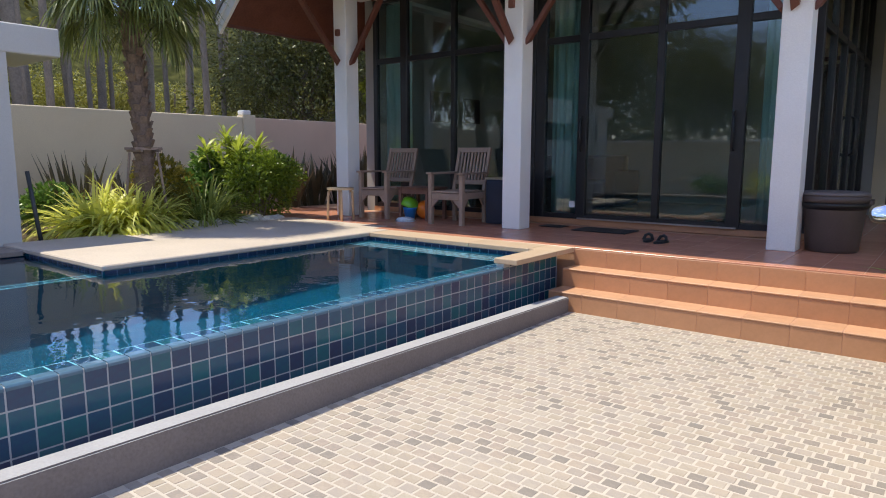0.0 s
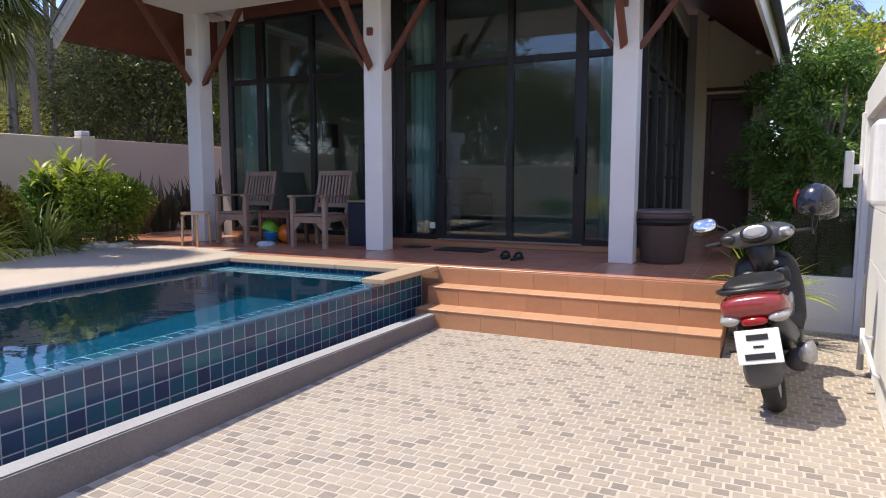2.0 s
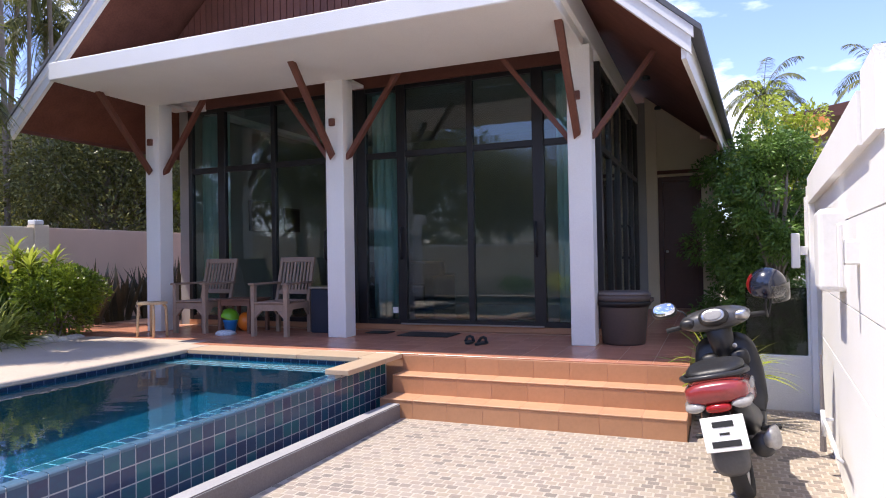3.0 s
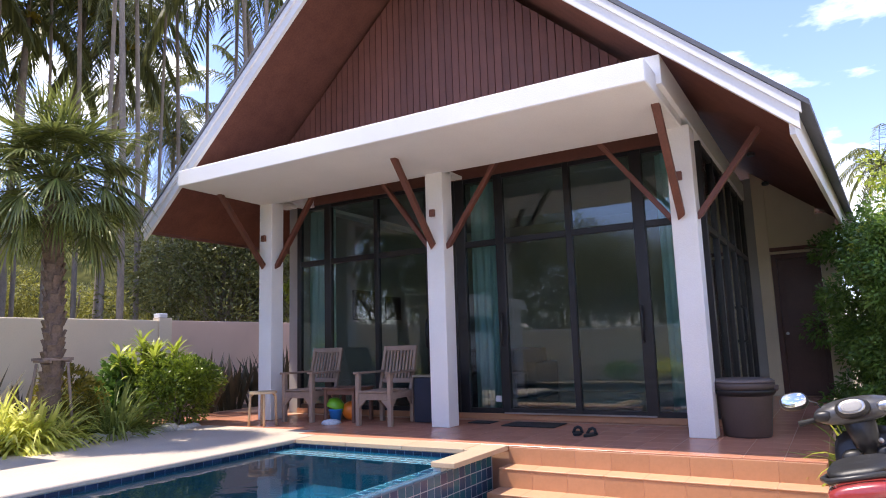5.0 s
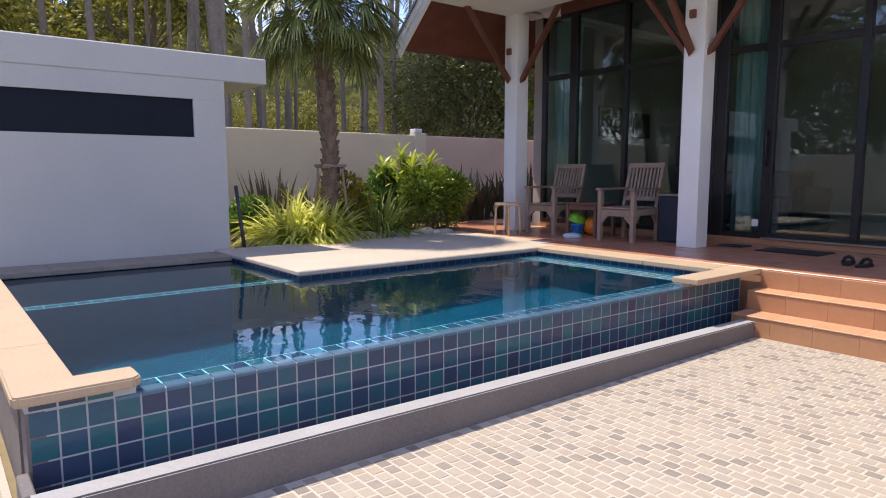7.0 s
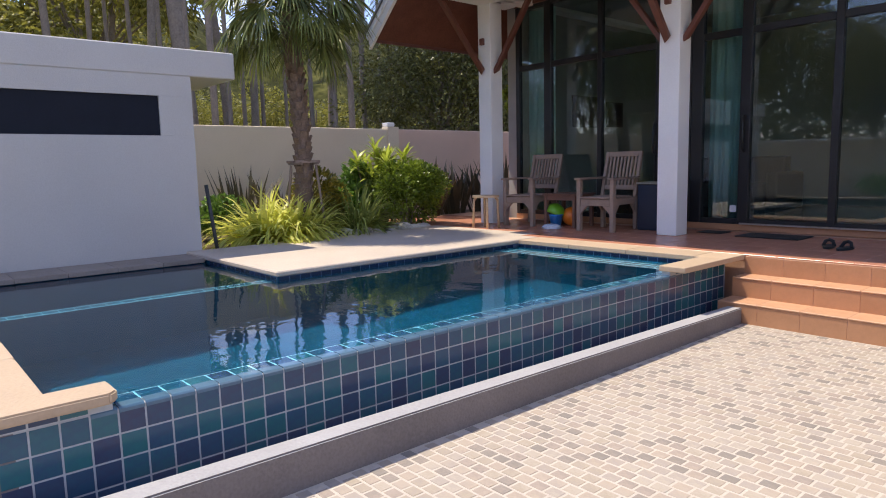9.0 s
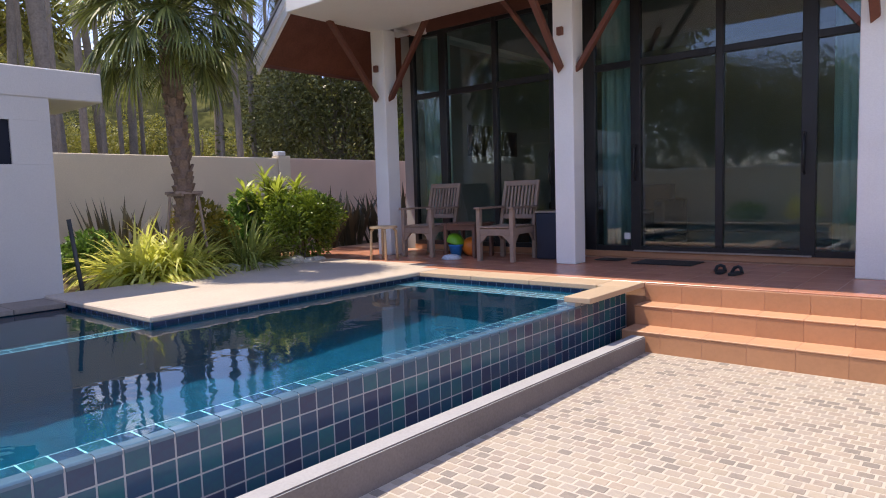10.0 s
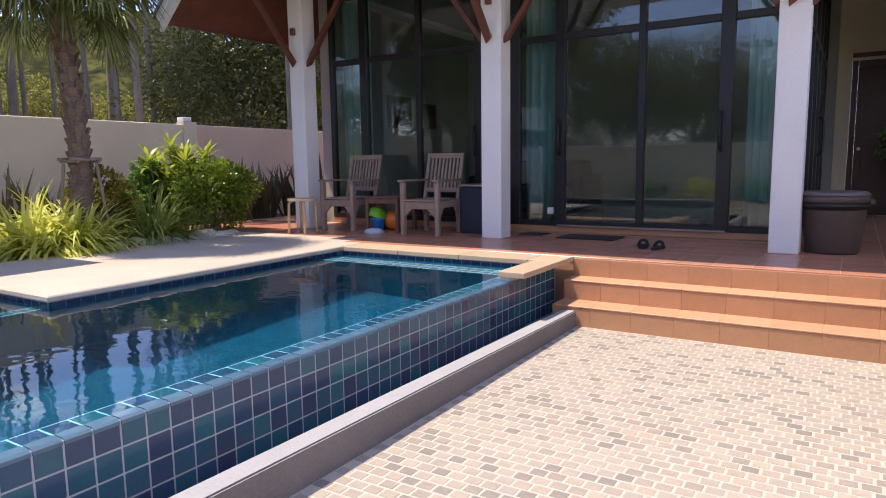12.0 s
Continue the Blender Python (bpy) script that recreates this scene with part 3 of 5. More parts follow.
part("door_frame", box(-0.408, -0.33, 12.26, 12.36, H, 2.80, 0.004), DOORW, porch)
part("door_frame", box(0.24, 0.298, 12.26, 12.36, H, 2.80, 0.004), DOORW, porch)
part("door_frame", box(-0.329, 0.239, 12.26, 12.36, 2.711, 2.80, 0.004), DOORW, porch)
part("door_knob", lathe([(0.012, 0), (0.012, 0.04), (0.026, 0.05), (0.02, 0.075)], 12, m=pose(-0.27, 12.30, 1.5, 90)), STEEL, dr)

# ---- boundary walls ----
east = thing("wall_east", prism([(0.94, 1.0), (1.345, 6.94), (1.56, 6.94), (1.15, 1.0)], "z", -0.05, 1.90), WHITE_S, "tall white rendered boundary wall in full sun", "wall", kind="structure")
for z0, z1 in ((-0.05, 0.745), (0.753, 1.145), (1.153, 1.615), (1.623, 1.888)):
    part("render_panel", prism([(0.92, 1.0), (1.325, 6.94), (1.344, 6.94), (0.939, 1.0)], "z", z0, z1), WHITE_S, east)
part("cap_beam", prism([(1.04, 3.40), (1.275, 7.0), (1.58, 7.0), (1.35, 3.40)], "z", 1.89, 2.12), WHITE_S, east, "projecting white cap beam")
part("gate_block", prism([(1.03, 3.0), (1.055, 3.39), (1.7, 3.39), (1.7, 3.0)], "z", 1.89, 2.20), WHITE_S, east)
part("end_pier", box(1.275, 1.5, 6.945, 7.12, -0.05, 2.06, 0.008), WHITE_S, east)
pan = part("panel_cover", box(-0.12, 0.05, -0.17, 0.17, 1.22, 1.69, 0.03, seg=3, m=pose(1.150, 4.60, 0, 0, 0, -3.9)), WHITE_B, east, "white moulded cover on the wall")
wl = part("wall_lamp", box(1.045, 1.12, 3.80, 3.90, 1.38, 1.50, 0.01), WHITE_B, east, "small grey wall lamp")
part("lamp_arm", box(1.02, 1.044, 3.80, 3.84, 1.27, 1.58, 0.006), WHITE_B, wl)
PVC = material("white_pvc", (0.75, 0.76, 0.78), 0.4, var=0.05, bump=0.02)
part("pipe", tube([(1.14, 4.9, 0.40), (1.085, 4.9, 0.40), (1.075, 4.6, 0.39), (1.06, 4.35, 0.39), (1.075, 4.33, 0.32), (1.10, 4.32, 0.30)], 0.011, 8), PVC, east, "white plastic water pipe", smooth=True)
part("tap", tube([(1.085, 4.88, 0.30), (1.08, 4.88, 0.46)], 0.014, 10), PVC, east, smooth=True)
# dark tapered rod standing in for a thin shadow down the wall
part("standpipe", tube([(1.10, 5.05, 0.16), (1.10, 5.05, 0.78)], [0.020, 0.006], 8), GREY, east)
DARKGL = glassy("dark_glass_panel", (0.42, 0.46, 0.44), ior=1.3)
screen = empty("screen_wall", "low white wall with a dark glazed panel", "wall", kind="structure")
part("plinth", box(0.74, 1.274, 6.97, 7.09, -0.05, 0.50, 0.006), WHITE, screen)
part("dark_panel", box(0.74, 1.25, 7.0, 7.04, 0.501, 1.12, 0.004), DARKGL, screen, "dark tinted panel")
part("panel_post", box(1.251, 1.274, 6.985, 7.06, 0.501, 1.95, 0.003), WHITE, screen)
part("meter_bracket", box(1.201, 1.262, 6.955, 6.998, 1.42, 1.50, 0.004), WHITE_B, screen)
part("meter_box", box(1.13, 1.20, 6.94, 6.999, 1.30, 1.62, 0.008), WHITE_B, screen, "white meter box")

west = thing("wall_west", box(-10.0, -9.84, -6.0, 7.60, -0.05, 2.08, 0.01), CREAM, "cream rendered garden wall in half shade", "wall", kind="structure")
part("lower_wall", box(-9.98, -9.85, 7.86, 15.0, -0.05, 2.08, 0.01), PEACH, west, "peach rendered stretch of wall")
part("wall_pier", box(-10.02, -9.82, 7.601, 7.859, -0.05, 2.12, 0.008), CREAM, west)
part("pier_cap", box(-10.0, -9.815, 7.60, 7.76, 2.121, 2.20, 0.012), WHITE, west, "white pier cap")
thing("wall_north_garden", box(-9.849, -7.32, 14.8, 15.0, -0.05, 2.08), CREAM, "cream rendered wall closing the garden", "wall", kind="structure")
south = thing("wall_south", box(-12, 6, -9.2, -9.0, -0.05, 1.9), CREAM, "cream rendered front boundary wall", "wall", kind="structure")
part("wall_coping", box(-12, 6, -9.24, -8.96, 1.901, 1.98, 0.006), WHITE, south)

# cabin beside the pool
cabin = empty("cabin", "flat-roofed white pump house with a dark slit window", "outbuilding")
part("wall", box(-8.0, -6.96, -0.6, 2.90, -0.05, 1.755), CABIN_SHADE, cabin)
part("wall", box(-8.0, -6.96, -0.6, 2.90, 2.166, 2.379), CABIN_SHADE, cabin)
part("wall", box(-8.0, -6.96, 2.555, 2.90, 1.756, 2.165), CABIN_SHADE, cabin)
part("wall", box(-8.0, -6.96, -0.6, -0.1, 1.756, 2.165), CABIN_SHADE, cabin)
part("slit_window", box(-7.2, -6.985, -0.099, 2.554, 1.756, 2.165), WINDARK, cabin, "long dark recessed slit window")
part("roof_slab", box(-8.15, -6.95, -0.9, 3.40, 2.380, 2.667, 0.012), CABIN_SHADE, cabin, "thick white flat roof slab with an overhang")

# raised garden bed
bed = bmesh.new()
nx, ny = 24, 60
gv = [[bed.verts.new((-9.835 + 2.78 * i / nx, 2.92 + 11.8 * j / ny, 0.44 + 0.05 * noise.noise(Vector((i * .4, j * .4, 0))) - 0.0)) for i in range(nx + 1)] for j in range(ny + 1)]
for j in range(ny):
    for i in range(nx):
        bed.faces.new((gv[j][i], gv[j][i + 1], gv[j + 1][i + 1], gv[j + 1][i]))
bmesh.ops.solidify(bed, geom=bed.faces[:], thickness=0.3)
thing("garden_bed", bed, SOIL, "raised soil bed between deck and wall", "soil", kind="structure", smooth=True)

# ---- terrace furniture ----
def slat(ob, name, x0, x1, y0, y1, z0, z1, mat, bev=0.004, m=None, label=""):
    return part(name, box(x0, x1, y0, y1, z0, z1, bev, m=m), mat, ob, label)


def teak_armchair(label):
    """Front towards -y, origin on the floor under the seat's middle."""
    c = empty("armchair", label, "chair", "teak armchairs on the terrace")
    lean = pose(0, 0.20, 0.40, -13)
    for x in (-.27, .215):
        slat(c, "leg", x, x + .055, -.275, -.22, 0, .64, TEAK)
        slat(c, "leg", x, x + .055, .20, .25, 0, .42, TEAK)
        slat(c, "armrest", x - .015, x + .07, -.30, .27, .641, .668, TEAK, .006)
        slat(c, "side_rail", x + .012, x + .043, -.219, .199, .33, .41, TEAK)
        slat(c, "back_post", x + .004, x + .05, -.018, .018, .02, .60, TEAK, m=lean)
        for y0, s in ((-.22, 1), (.20, -1)):
            part("corner_brace", prism([(y0, .33), (y0, .22), (y0 + s * .03, .25), (y0 + s * .09, .33)], "x", x + .015, x + .04), TEAK, c)
    slat(c, "front_rail", -.214, .214, -.27, -.24, .32, .405, TEAK)
    slat(c, "rear_rail", -.214, .214, .21, .24, .33, .405, TEAK)
    for x, s in ((-.214, 1), (.214, -1)):
        part("corner_brace", prism([(x, .319), (x, .22), (x + s * .03, .25), (x + s * .10, .319)], "y", -.268, -.242), TEAK, c)
    for i in range(6):
        y = -.285 + i * .083
        slat(c, "seat_slat", -.213, .213, y, y + .07, .412, .432, TEAK)
    slat(c, "back_rail", -.219, .219, -.016, .016, .535, .60, TEAK, m=lean)
    slat(c, "back_rail", -.219, .219, -.016, .016, .10, .16, TEAK, m=lean)
    for i in range(8):
        x = -.198 + i * .0525
        slat(c, "back_slat", x, x + .030, -.010, .010, .161, .534, TEAK, .002, m=lean)
    return c


ch = teak_armchair("weathered teak armchair with a slatted back on the terrace")
ch.matrix_basis = pose(-4.68, 7.24, H, 0, 0, 5) @ Matrix.Diagonal((.96, 1.22, 1, 1))
copy_thing(ch, pose(-6.03, 7.32, H, 0, 0, 5))

TABLEW = material("reddish_table_wood", (0.17, 0.085, 0.06), 0.55, var=0.25, scale=9, fine=70, bump=0.2, obj=0.4)
tb = empty("side_table", "low reddish brown wooden side table between the armchairs", "table")
for i in range(6):
    slat(tb, "top_slat", -.31 + i * .104, -.31 + i * .104 + .094, -.24, .24, .43, .452, TABLEW)
for x in (-.29, .24):
    for y in (-.22, .17):
        slat(tb, "leg", x, x + .05, y, y + .05, 0, .429, TABLEW)
slat(tb, "apron", -.239, .239, -.21, -.185, .36, .428, TABLEW)
slat(tb, "apron", -.239, .239, .185, .21, .36, .428, TABLEW)
tb.matrix_basis = pose(-5.40, 7.36, H, 0, 0, 2) @ Matrix.Diagonal((.88, 1, 1, 1))

st = empty("stool", "pale cane stool with a rounded top on the terrace edge", "stool")
out = [(.20 * math.cos(a), .17 * math.sin(a)) for a in [math.pi * 2 * k / 20 for k in range(20)]]
part("seat", prism(out, "z", .415, .445), BAMBOO, st)
for a in (45, 135, 225, 315):
    x, y = .18 * math.cos(radians(a)), .145 * math.sin(radians(a))
    part("leg", tube([(x * 1.08, y * 1.08, 0), (x * 1.02, y * 1.02, .3), (x, y, .38), (x * .8, y * .8, .412)], .017, 8), BAMBOO, st, smooth=True)
st.matrix_basis = pose(-6.20, 6.56, H, 0, 0, 0)

# toys under the table
TOYS = [("toy_bowl", (0.16, 0.42, 0.02), "bright green plastic toy bowl turned upside down"), ("ball", (0.80, 0.20, 0.02), "orange toy ball on the terrace tiles"), ("toy_bucket", (0.02, 0.22, 0.62), "blue plastic toy bucket on the terrace tiles")]
for (nm, col, lab), loc in zip(TOYS, ((-5.58, 7.27, H + .166), (-5.40, 7.42, H + .13), (-5.52, 7.23, H))):
    mt = material(nm + "_plastic", col, 0.35, var=0.08, bump=0.02)
    if nm == "ball":
        prof = [(0.13 * math.sin(a), -0.13 * math.cos(a)) for a in [math.pi * k / 12 for k in range(13)]]
        prof[0], prof[-1] = (0.004, -.13), (0.004, .13)
    elif nm == "toy_bowl":
        prof = [(0.135, 0), (0.14, .012), (0.13, .06), (0.10, .11), (0.055, .14), (0.01, .15)]
    else:
        prof = [(0.065, 0), (0.09, .145), (0.098, .15), (0.098, .165), (0.085, .165)]
    thing(nm, lathe(prof, 20, m=pose(*loc, -14 if nm == "toy_bowl" else 0, 16 if nm == "toy_bowl" else 0)), mt, lab, "toy", smooth=True)
rag = lathe([(0.13, 0), (0.12, .03), (0.08, .05), (0.02, .06)], 16, m=pose(-5.40, 6.99, H))
for v in rag.verts:
    v.co += Vector((noise.noise(v.co * 9), noise.noise(v.co * 9 + Vector((5, 0, 0))), 0)) * 0.035
thing("cloth", rag, material("pale_cloth", (0.55, 0.6, 0.66), 0.95, var=0.3, scale=20, bump=0.3), "crumpled pale blue and white cloth", "cloth", smooth=True)

NAVY = material("navy_plastic", (0.02, 0.03, 0.055), 0.45, var=0.15, bump=0.03)
cb = empty("storage_box", "dark navy upright box with a pale lid", "box")
part("body", box(-4.40, -4.02, 7.45, 7.75, H, 1.08, .012), NAVY, cb)
part("lid", box(-4.41, -4.01, 7.44, 7.76, 1.081, 1.11, .006), STEEL, cb, "pale metal lid")

# waste bin
BINM = material("taupe_plastic", (0.085, 0.062, 0.055), 0.5, var=0.12, bump=0.05)
BINL = material("pale_taupe_plastic", (0.15, 0.12, 0.11), 0.45, var=0.12, bump=0.04)
wb = empty("waste_bin", "large taupe plastic waste bin with a domed lid", "bin", at=(-0.43, 7.40, H))
part("body", lathe([(0.21, 0), (0.22, 0.02), (0.262, 0.44), (0.268, 0.47), (0.268, 0.475)], 28), BINM, wb, smooth=True)
part("liner", lathe([(0.262, .395), (0.276, .41), (0.290, .43), (0.291, .452), (0.27, .453)], 28), BLACK, wb, "black bag edge below the rim", smooth=True)
part("rim", lathe([(0.27, 0.455), (0.285, 0.46), (0.285, 0.515), (0.27, 0.52)], 28), BINM, wb, smooth=True)
part("lid", lathe([(0.282, 0.521), (0.285, 0.53), (0.25, 0.555), (0.10, 0.562), (0.01, 0.563)], 28), BINL, wb, "slightly paler domed lid", smooth=True)
for s in (-1, 1):
    part("handle", box(s * .29 - .02, s * .29 + .02, -.06, .06, 0.44, 0.49, .008), BINM, wb)

# door mat and slippers
MAT = material("dark_mat", (0.03, 0.027, 0.025), 0.95, var=0.3, fine=200, bump=0.6)
thing("doormat", box(-3.12, -2.45, 7.38, 7.80, H + .001, H + .012, .004), MAT, "dark fibre doormat on the terrace tiles", "mat")
thing("doormat", box(-3.66, -3.35, 7.55, 7.80, H + .001, H + .010, .004), MAT, "small dark fibre mat beside a column", "mat")
for x, y, r in ((-2.03, 6.98, 12), (-1.87, 6.92, -8)):
    sl = empty("slipper", "black rubber slipper lying on the terrace tiles", "slipper", "pair of slippers")
    sole = [(.048 * math.sin(a) * (1.0 + .12 * math.cos(a)), .135 * math.cos(a)) for a in [2 * math.pi * k / 16 for k in range(16)]]
    part("sole", prism(sole, "z", 0.001, .022), RUBBER, sl)
    part("strap", tube([(-.047, .02, .015), (-.03, .045, .06), (0, .055, .072), (.03, .045, .06), (.047, .02, .015)], .017, 6), RUBBER, sl, smooth=True)
    sl.matrix_basis = pose(x, y, H, 0, 0, r)


# ---- parked motor scooter ----
def loft(rings, n=16, p=2.6, bm=None, mat=0):
    """Rounded cross sections (x, y, z, half width, half height) joined into one skin along y."""
    b = bmesh.new()
    rr = []
    for x, y, z, w, h in rings:
        rr.append([])
        for k in range(n):
            a = 2 * math.pi * k / n
            c, s = math.cos(a), math.sin(a)
            rr[-1].append(b.verts.new((x + w * math.copysign(abs(c) ** (2 / p), c), y, z + h * math.copysign(abs(s) ** (2 / p), s))))
    for r0, r1 in zip(rr, rr[1:]):
        for k in range(n):
            b.faces.new((r0[k], r0[(k + 1) % n], r1[(k + 1) % n], r1[k]))
    b.faces.new(rr[0][::-1])
    b.faces.new(rr[-1])
    bmesh.ops.recalc_face_normals(b, faces=b.faces[:])
    return merge(b, bm, None, mat)


RED = material("red_scooter_paint", (0.27, 0.035, 0.035), 0.22, var=0.12, bump=0.01, coat=0.6)
DARKP = material("dark_scooter_plastic", (0.024, 0.024, 0.026), 0.38, var=0.2, bump=0.03)
SEATM = material("vinyl_seat", (0.015, 0.015, 0.016), 0.45, var=0.2, bump=0.15)
LENS_R = material("red_lens", (0.30, 0.012, 0.012), 0.12, var=0.1, bump=0)
LENS_W = material("clear_lens", (0.34, 0.33, 0.32), 0.15, var=0.1, bump=0)
PLATE = material("white_plate", (0.8, 0.8, 0.79), 0.4, var=0.04, bump=0.02)
INK = material("black_ink", (0.02, 0.02, 0.02), 0.5, var=0.1, bump=0)
SHIELD = material("brushed_heat_shield", (0.42, 0.41, 0.40), 0.42, metal=0.6, var=0.2, bump=0.05)
MIRROR = material("mirror_glass", (0.9, 0.92, 0.95), 0.02, metal=1.0, var=0.02, bump=0)

sc = empty("motor_scooter", "red and black motor scooter leaning on its side stand", "scooter")


def wheel(y, r=0.275):
    ty = [(r - .075, -.03), (r - .055, -.042), (r - .02, -.046), (r - .004, -.025), (r, 0), (r - .004, .025), (r - .02, .046), (r - .055, .042), (r - .075, .03)]
    b = bmesh.new()
    n = 30
    rings = [[b.verts.new((z, y + q * math.cos(2 * math.pi * k / n), r + q * math.sin(2 * math.pi * k / n))) for k in range(n)] for q, z in ty]
    rings.append(rings[0])
    for r0, r1 in zip(rings, rings[1:]):
        for k in range(n):
            b.faces.new((r0[k], r0[(k + 1) % n], r1[(k + 1) % n], r1[k]))
    bmesh.ops.recalc_face_normals(b, faces=b.faces[:])
    w = part("wheel", b, RUBBER, sc, "black rubber tyre on a cast rim", smooth=True)
    part("rim", lathe([(r - .076, -.028), (r - .07, -.03), (r - .07, .03), (r - .076, .028), (r - .10, .02), (r - .10, -.02)], 30, m=pose(0, y, r, 0, 90, 0)), STEEL, w)
    for k in range(5):
        part("spoke", box(-.012, .012, -.018, .018, 0.02, r - .09, .004, m=pose(0, y, r, k * 72, 0, 0)), STEEL, w)
    part("hub", lathe([(0.045, -.045), (0.05, -.04), (0.05, .04), (0.045, .045)], 16, m=pose(0, y, r, 0, 90, 0)), STEEL, w)


wheel(0.0)
wheel(1.21)
part("seat", loft([(0, -.22, .772, .07, .012), (0, -.18, .774, .14, .026), (0, -.05, .77, .165, .045), (0, .12, .765, .165, .055), (0, .35, .735, .13, .05), (0, .5, .72, .08, .03)], 22), SEATM, sc, "black vinyl seat", smooth=True)
part("tail_body", loft([(0, -.31, .675, .13, .040), (0, -.285, .675, .16, .062), (0, -.20, .665, .178, .078), (0, -.05, .635, .185, .09), (0, .2, .60, .185, .115), (0, .42, .58, .14, .12)], 24, 3.0), RED, sc, "glossy red tail panels", smooth=True)
part("under_body", loft([(0, -.17, .53, .11, .06), (0, 0, .47, .15, .12), (0, .3, .40, .15, .16), (0, .55, .34, .16, .10)]), DARKP, sc, "dark plastic under body", smooth=True)
part("tail_light", loft([(0, -.318, .592, .055, .016), (0, -.305, .594, .068, .024), (0, -.25, .60, .075, .028)]), LENS_R, sc, "red tail lamp lens", smooth=True)
for s in (-1, 1):
    part("turn_signal", loft([(s * .112, -.315, .604, .030, .014), (s * .124, -.295, .606, .054, .028), (s * .140, -.20, .616, .050, .034)], 16, 1.8), LENS_W, sc, "clear turn signal lens", smooth=True)
    part("side_stripe", loft([(s * .176, -.16, .665, .004, .02), (s * .186, .05, .655, .005, .034), (s * .180, .30, .63, .004, .022)]), LENS_W, sc, "pale side stripe", smooth=True)
part("grab_rail", tube([(-.165, .08, .745), (-.185, -.10, .755), (-.14, -.26, .765), (.14, -.26, .765), (.185, -.10, .755), (.165, .08, .745)], .016, 10), DARKP, sc, smooth=True)
part("rear_fender", loft([(0, -.30, .33, .055, .01), (0, -.27, .40, .075, .06), (0, -.2, .50, .085, .05), (0, -.1, .55, .09, .03)]), DARKP, sc, smooth=True)
pl = part("number_plate", box(-.115, .115, -.006, .006, -.09, .10, .004, m=pose(0, -.335, .455, -14, 0, 0)), PLATE, sc, "white metal number plate with dark bars")
for z, w, h in ((.056, .056, .032), (.004, .027, .013), (-.050, .076, .034)):
    part("plate_mark", box(-w, w, -.0095, -.0065, z - h / 2, z + h / 2, .001, m=pose(0, -.335, .455, -14, 0, 0)), INK, pl)
part("mudguard", loft([(-.01, -.315, .30, .075, .055), (-.01, -.285, .31, .10, .10), (0, -.20, .38, .10, .13), (0, -.10, .45, .08, .10)], 18, 2.8), material("grey_mudguard_plastic", (0.075, 0.075, 0.08), 0.45, var=0.15, bump=0.03), sc, "grey plastic mudguard below the plate", smooth=True)
part("engine", loft([(0, -.02, .30, .06, .06), (0, .12, .29, .10, .09), (0, .38, .27, .11, .09), (0, .5, .27, .07, .06)]), material("engine_alloy", (0.16, 0.16, 0.165), 0.45, metal=0.7, var=0.25, bump=0.2), sc, smooth=True)
part("muffler", tube([(.14, .30, .25), (.15, .16, .27), (.155, .12, .28), (.165, -.16, .33), (.165, -.20, .335)], [.022, .035, .062, .066, .045], 16), DARKP, sc, smooth=True)
part("heat_shield", loft([(.205, -.205, .365, .030, .040), (.225, -.17, .362, .034, .062), (.238, -.03, .345, .026, .068), (.222, .13, .31, .022, .045)], 16, 2.4), SHIELD, sc, "steel heat shield", smooth=True)
part("shock_absorber", tube([(-.12, -.05, .30), (-.12, .10, .56)], .025, 10), STEEL, sc, smooth=True)
part("floorboard", box(-.17, .17, .45, .92, .27, .32, .015, seg=2), DARKP, sc)
part("leg_shield", loft([(0, .80, .32, .17, .04), (0, .85, .44, .21, .12), (0, .91, .60, .225, .22), (0, .96, .66, .215, .22), (0, 1.0, .70, .16, .17)], 22, p=3), DARKP, sc, "black plastic leg shield", smooth=True)
part("front_cover", loft([(0, .96, .55, .17, .22), (0, 1.04, .60, .14, .18), (0, 1.10, .62, .06, .10)]), RED, sc, smooth=True)
for s in (-1, 1):
    part("fork", tube([(s * .07, 1.04, .56), (s * .07, 1.21, .275)], .018, 8), DARKP, sc, smooth=True)
part("front_fender", loft([(0, 1.0, .36, .05, .02), (0, 1.08, .52, .075, .05), (0, 1.25, .575, .075, .03), (0, 1.40, .50, .06, .03)]), RED, sc, smooth=True)
part("handlebar_cover", loft([(0, .775, .985, .15, .035), (0, .80, .99, .215, .066), (0, .86, 1.0, .245, .085), (0, .94, .995, .22, .085), (0, 1.02, .97, .14, .06)], 24, 2.2), material("grey_handlebar_plastic", (0.055, 0.055, 0.058), 0.3, var=0.15, bump=0.02, coat=0.4), sc, "dark grey handlebar cover", smooth=True)
def tilted(rings, n=20, p=2.2):
    bm = loft(rings, n, p)
    bm.transform(pose(0, .772, 1.022, -22, 0, 0))
    return bm


ic = part("instrument_cluster", tilted([(0, -.030, 0, .085, .050), (0, -.012, 0, .102, .062), (0, .03, 0, .105, .065)]), DARKP, sc, "dark instrument housing", smooth=True)
part("bezel", tilted([(0, -.036, 0, .074, .042), (0, -.033, 0, .080, .047), (0, -.028, 0, .080, .047)]), STEEL, ic, "silver dial bezel", smooth=True)
part("dial", tilted([(0, -.041, 0, .040, .030), (0, -.038, 0, .062, .036), (0, -.035, 0, .064, .038)]), LENS_W, ic, "pale dial under a clear cover", smooth=True)
for s in (-1, 1):
    part("switch_housing", loft([(s * .175, .765, 1.0, .03, .018), (s * .185, .785, 1.0, .055, .036), (s * .19, .84, 1.0, .05, .038)]), STEEL if s > 0 else DARKP, sc, "silver switch housing" if s > 0 else "", smooth=True)
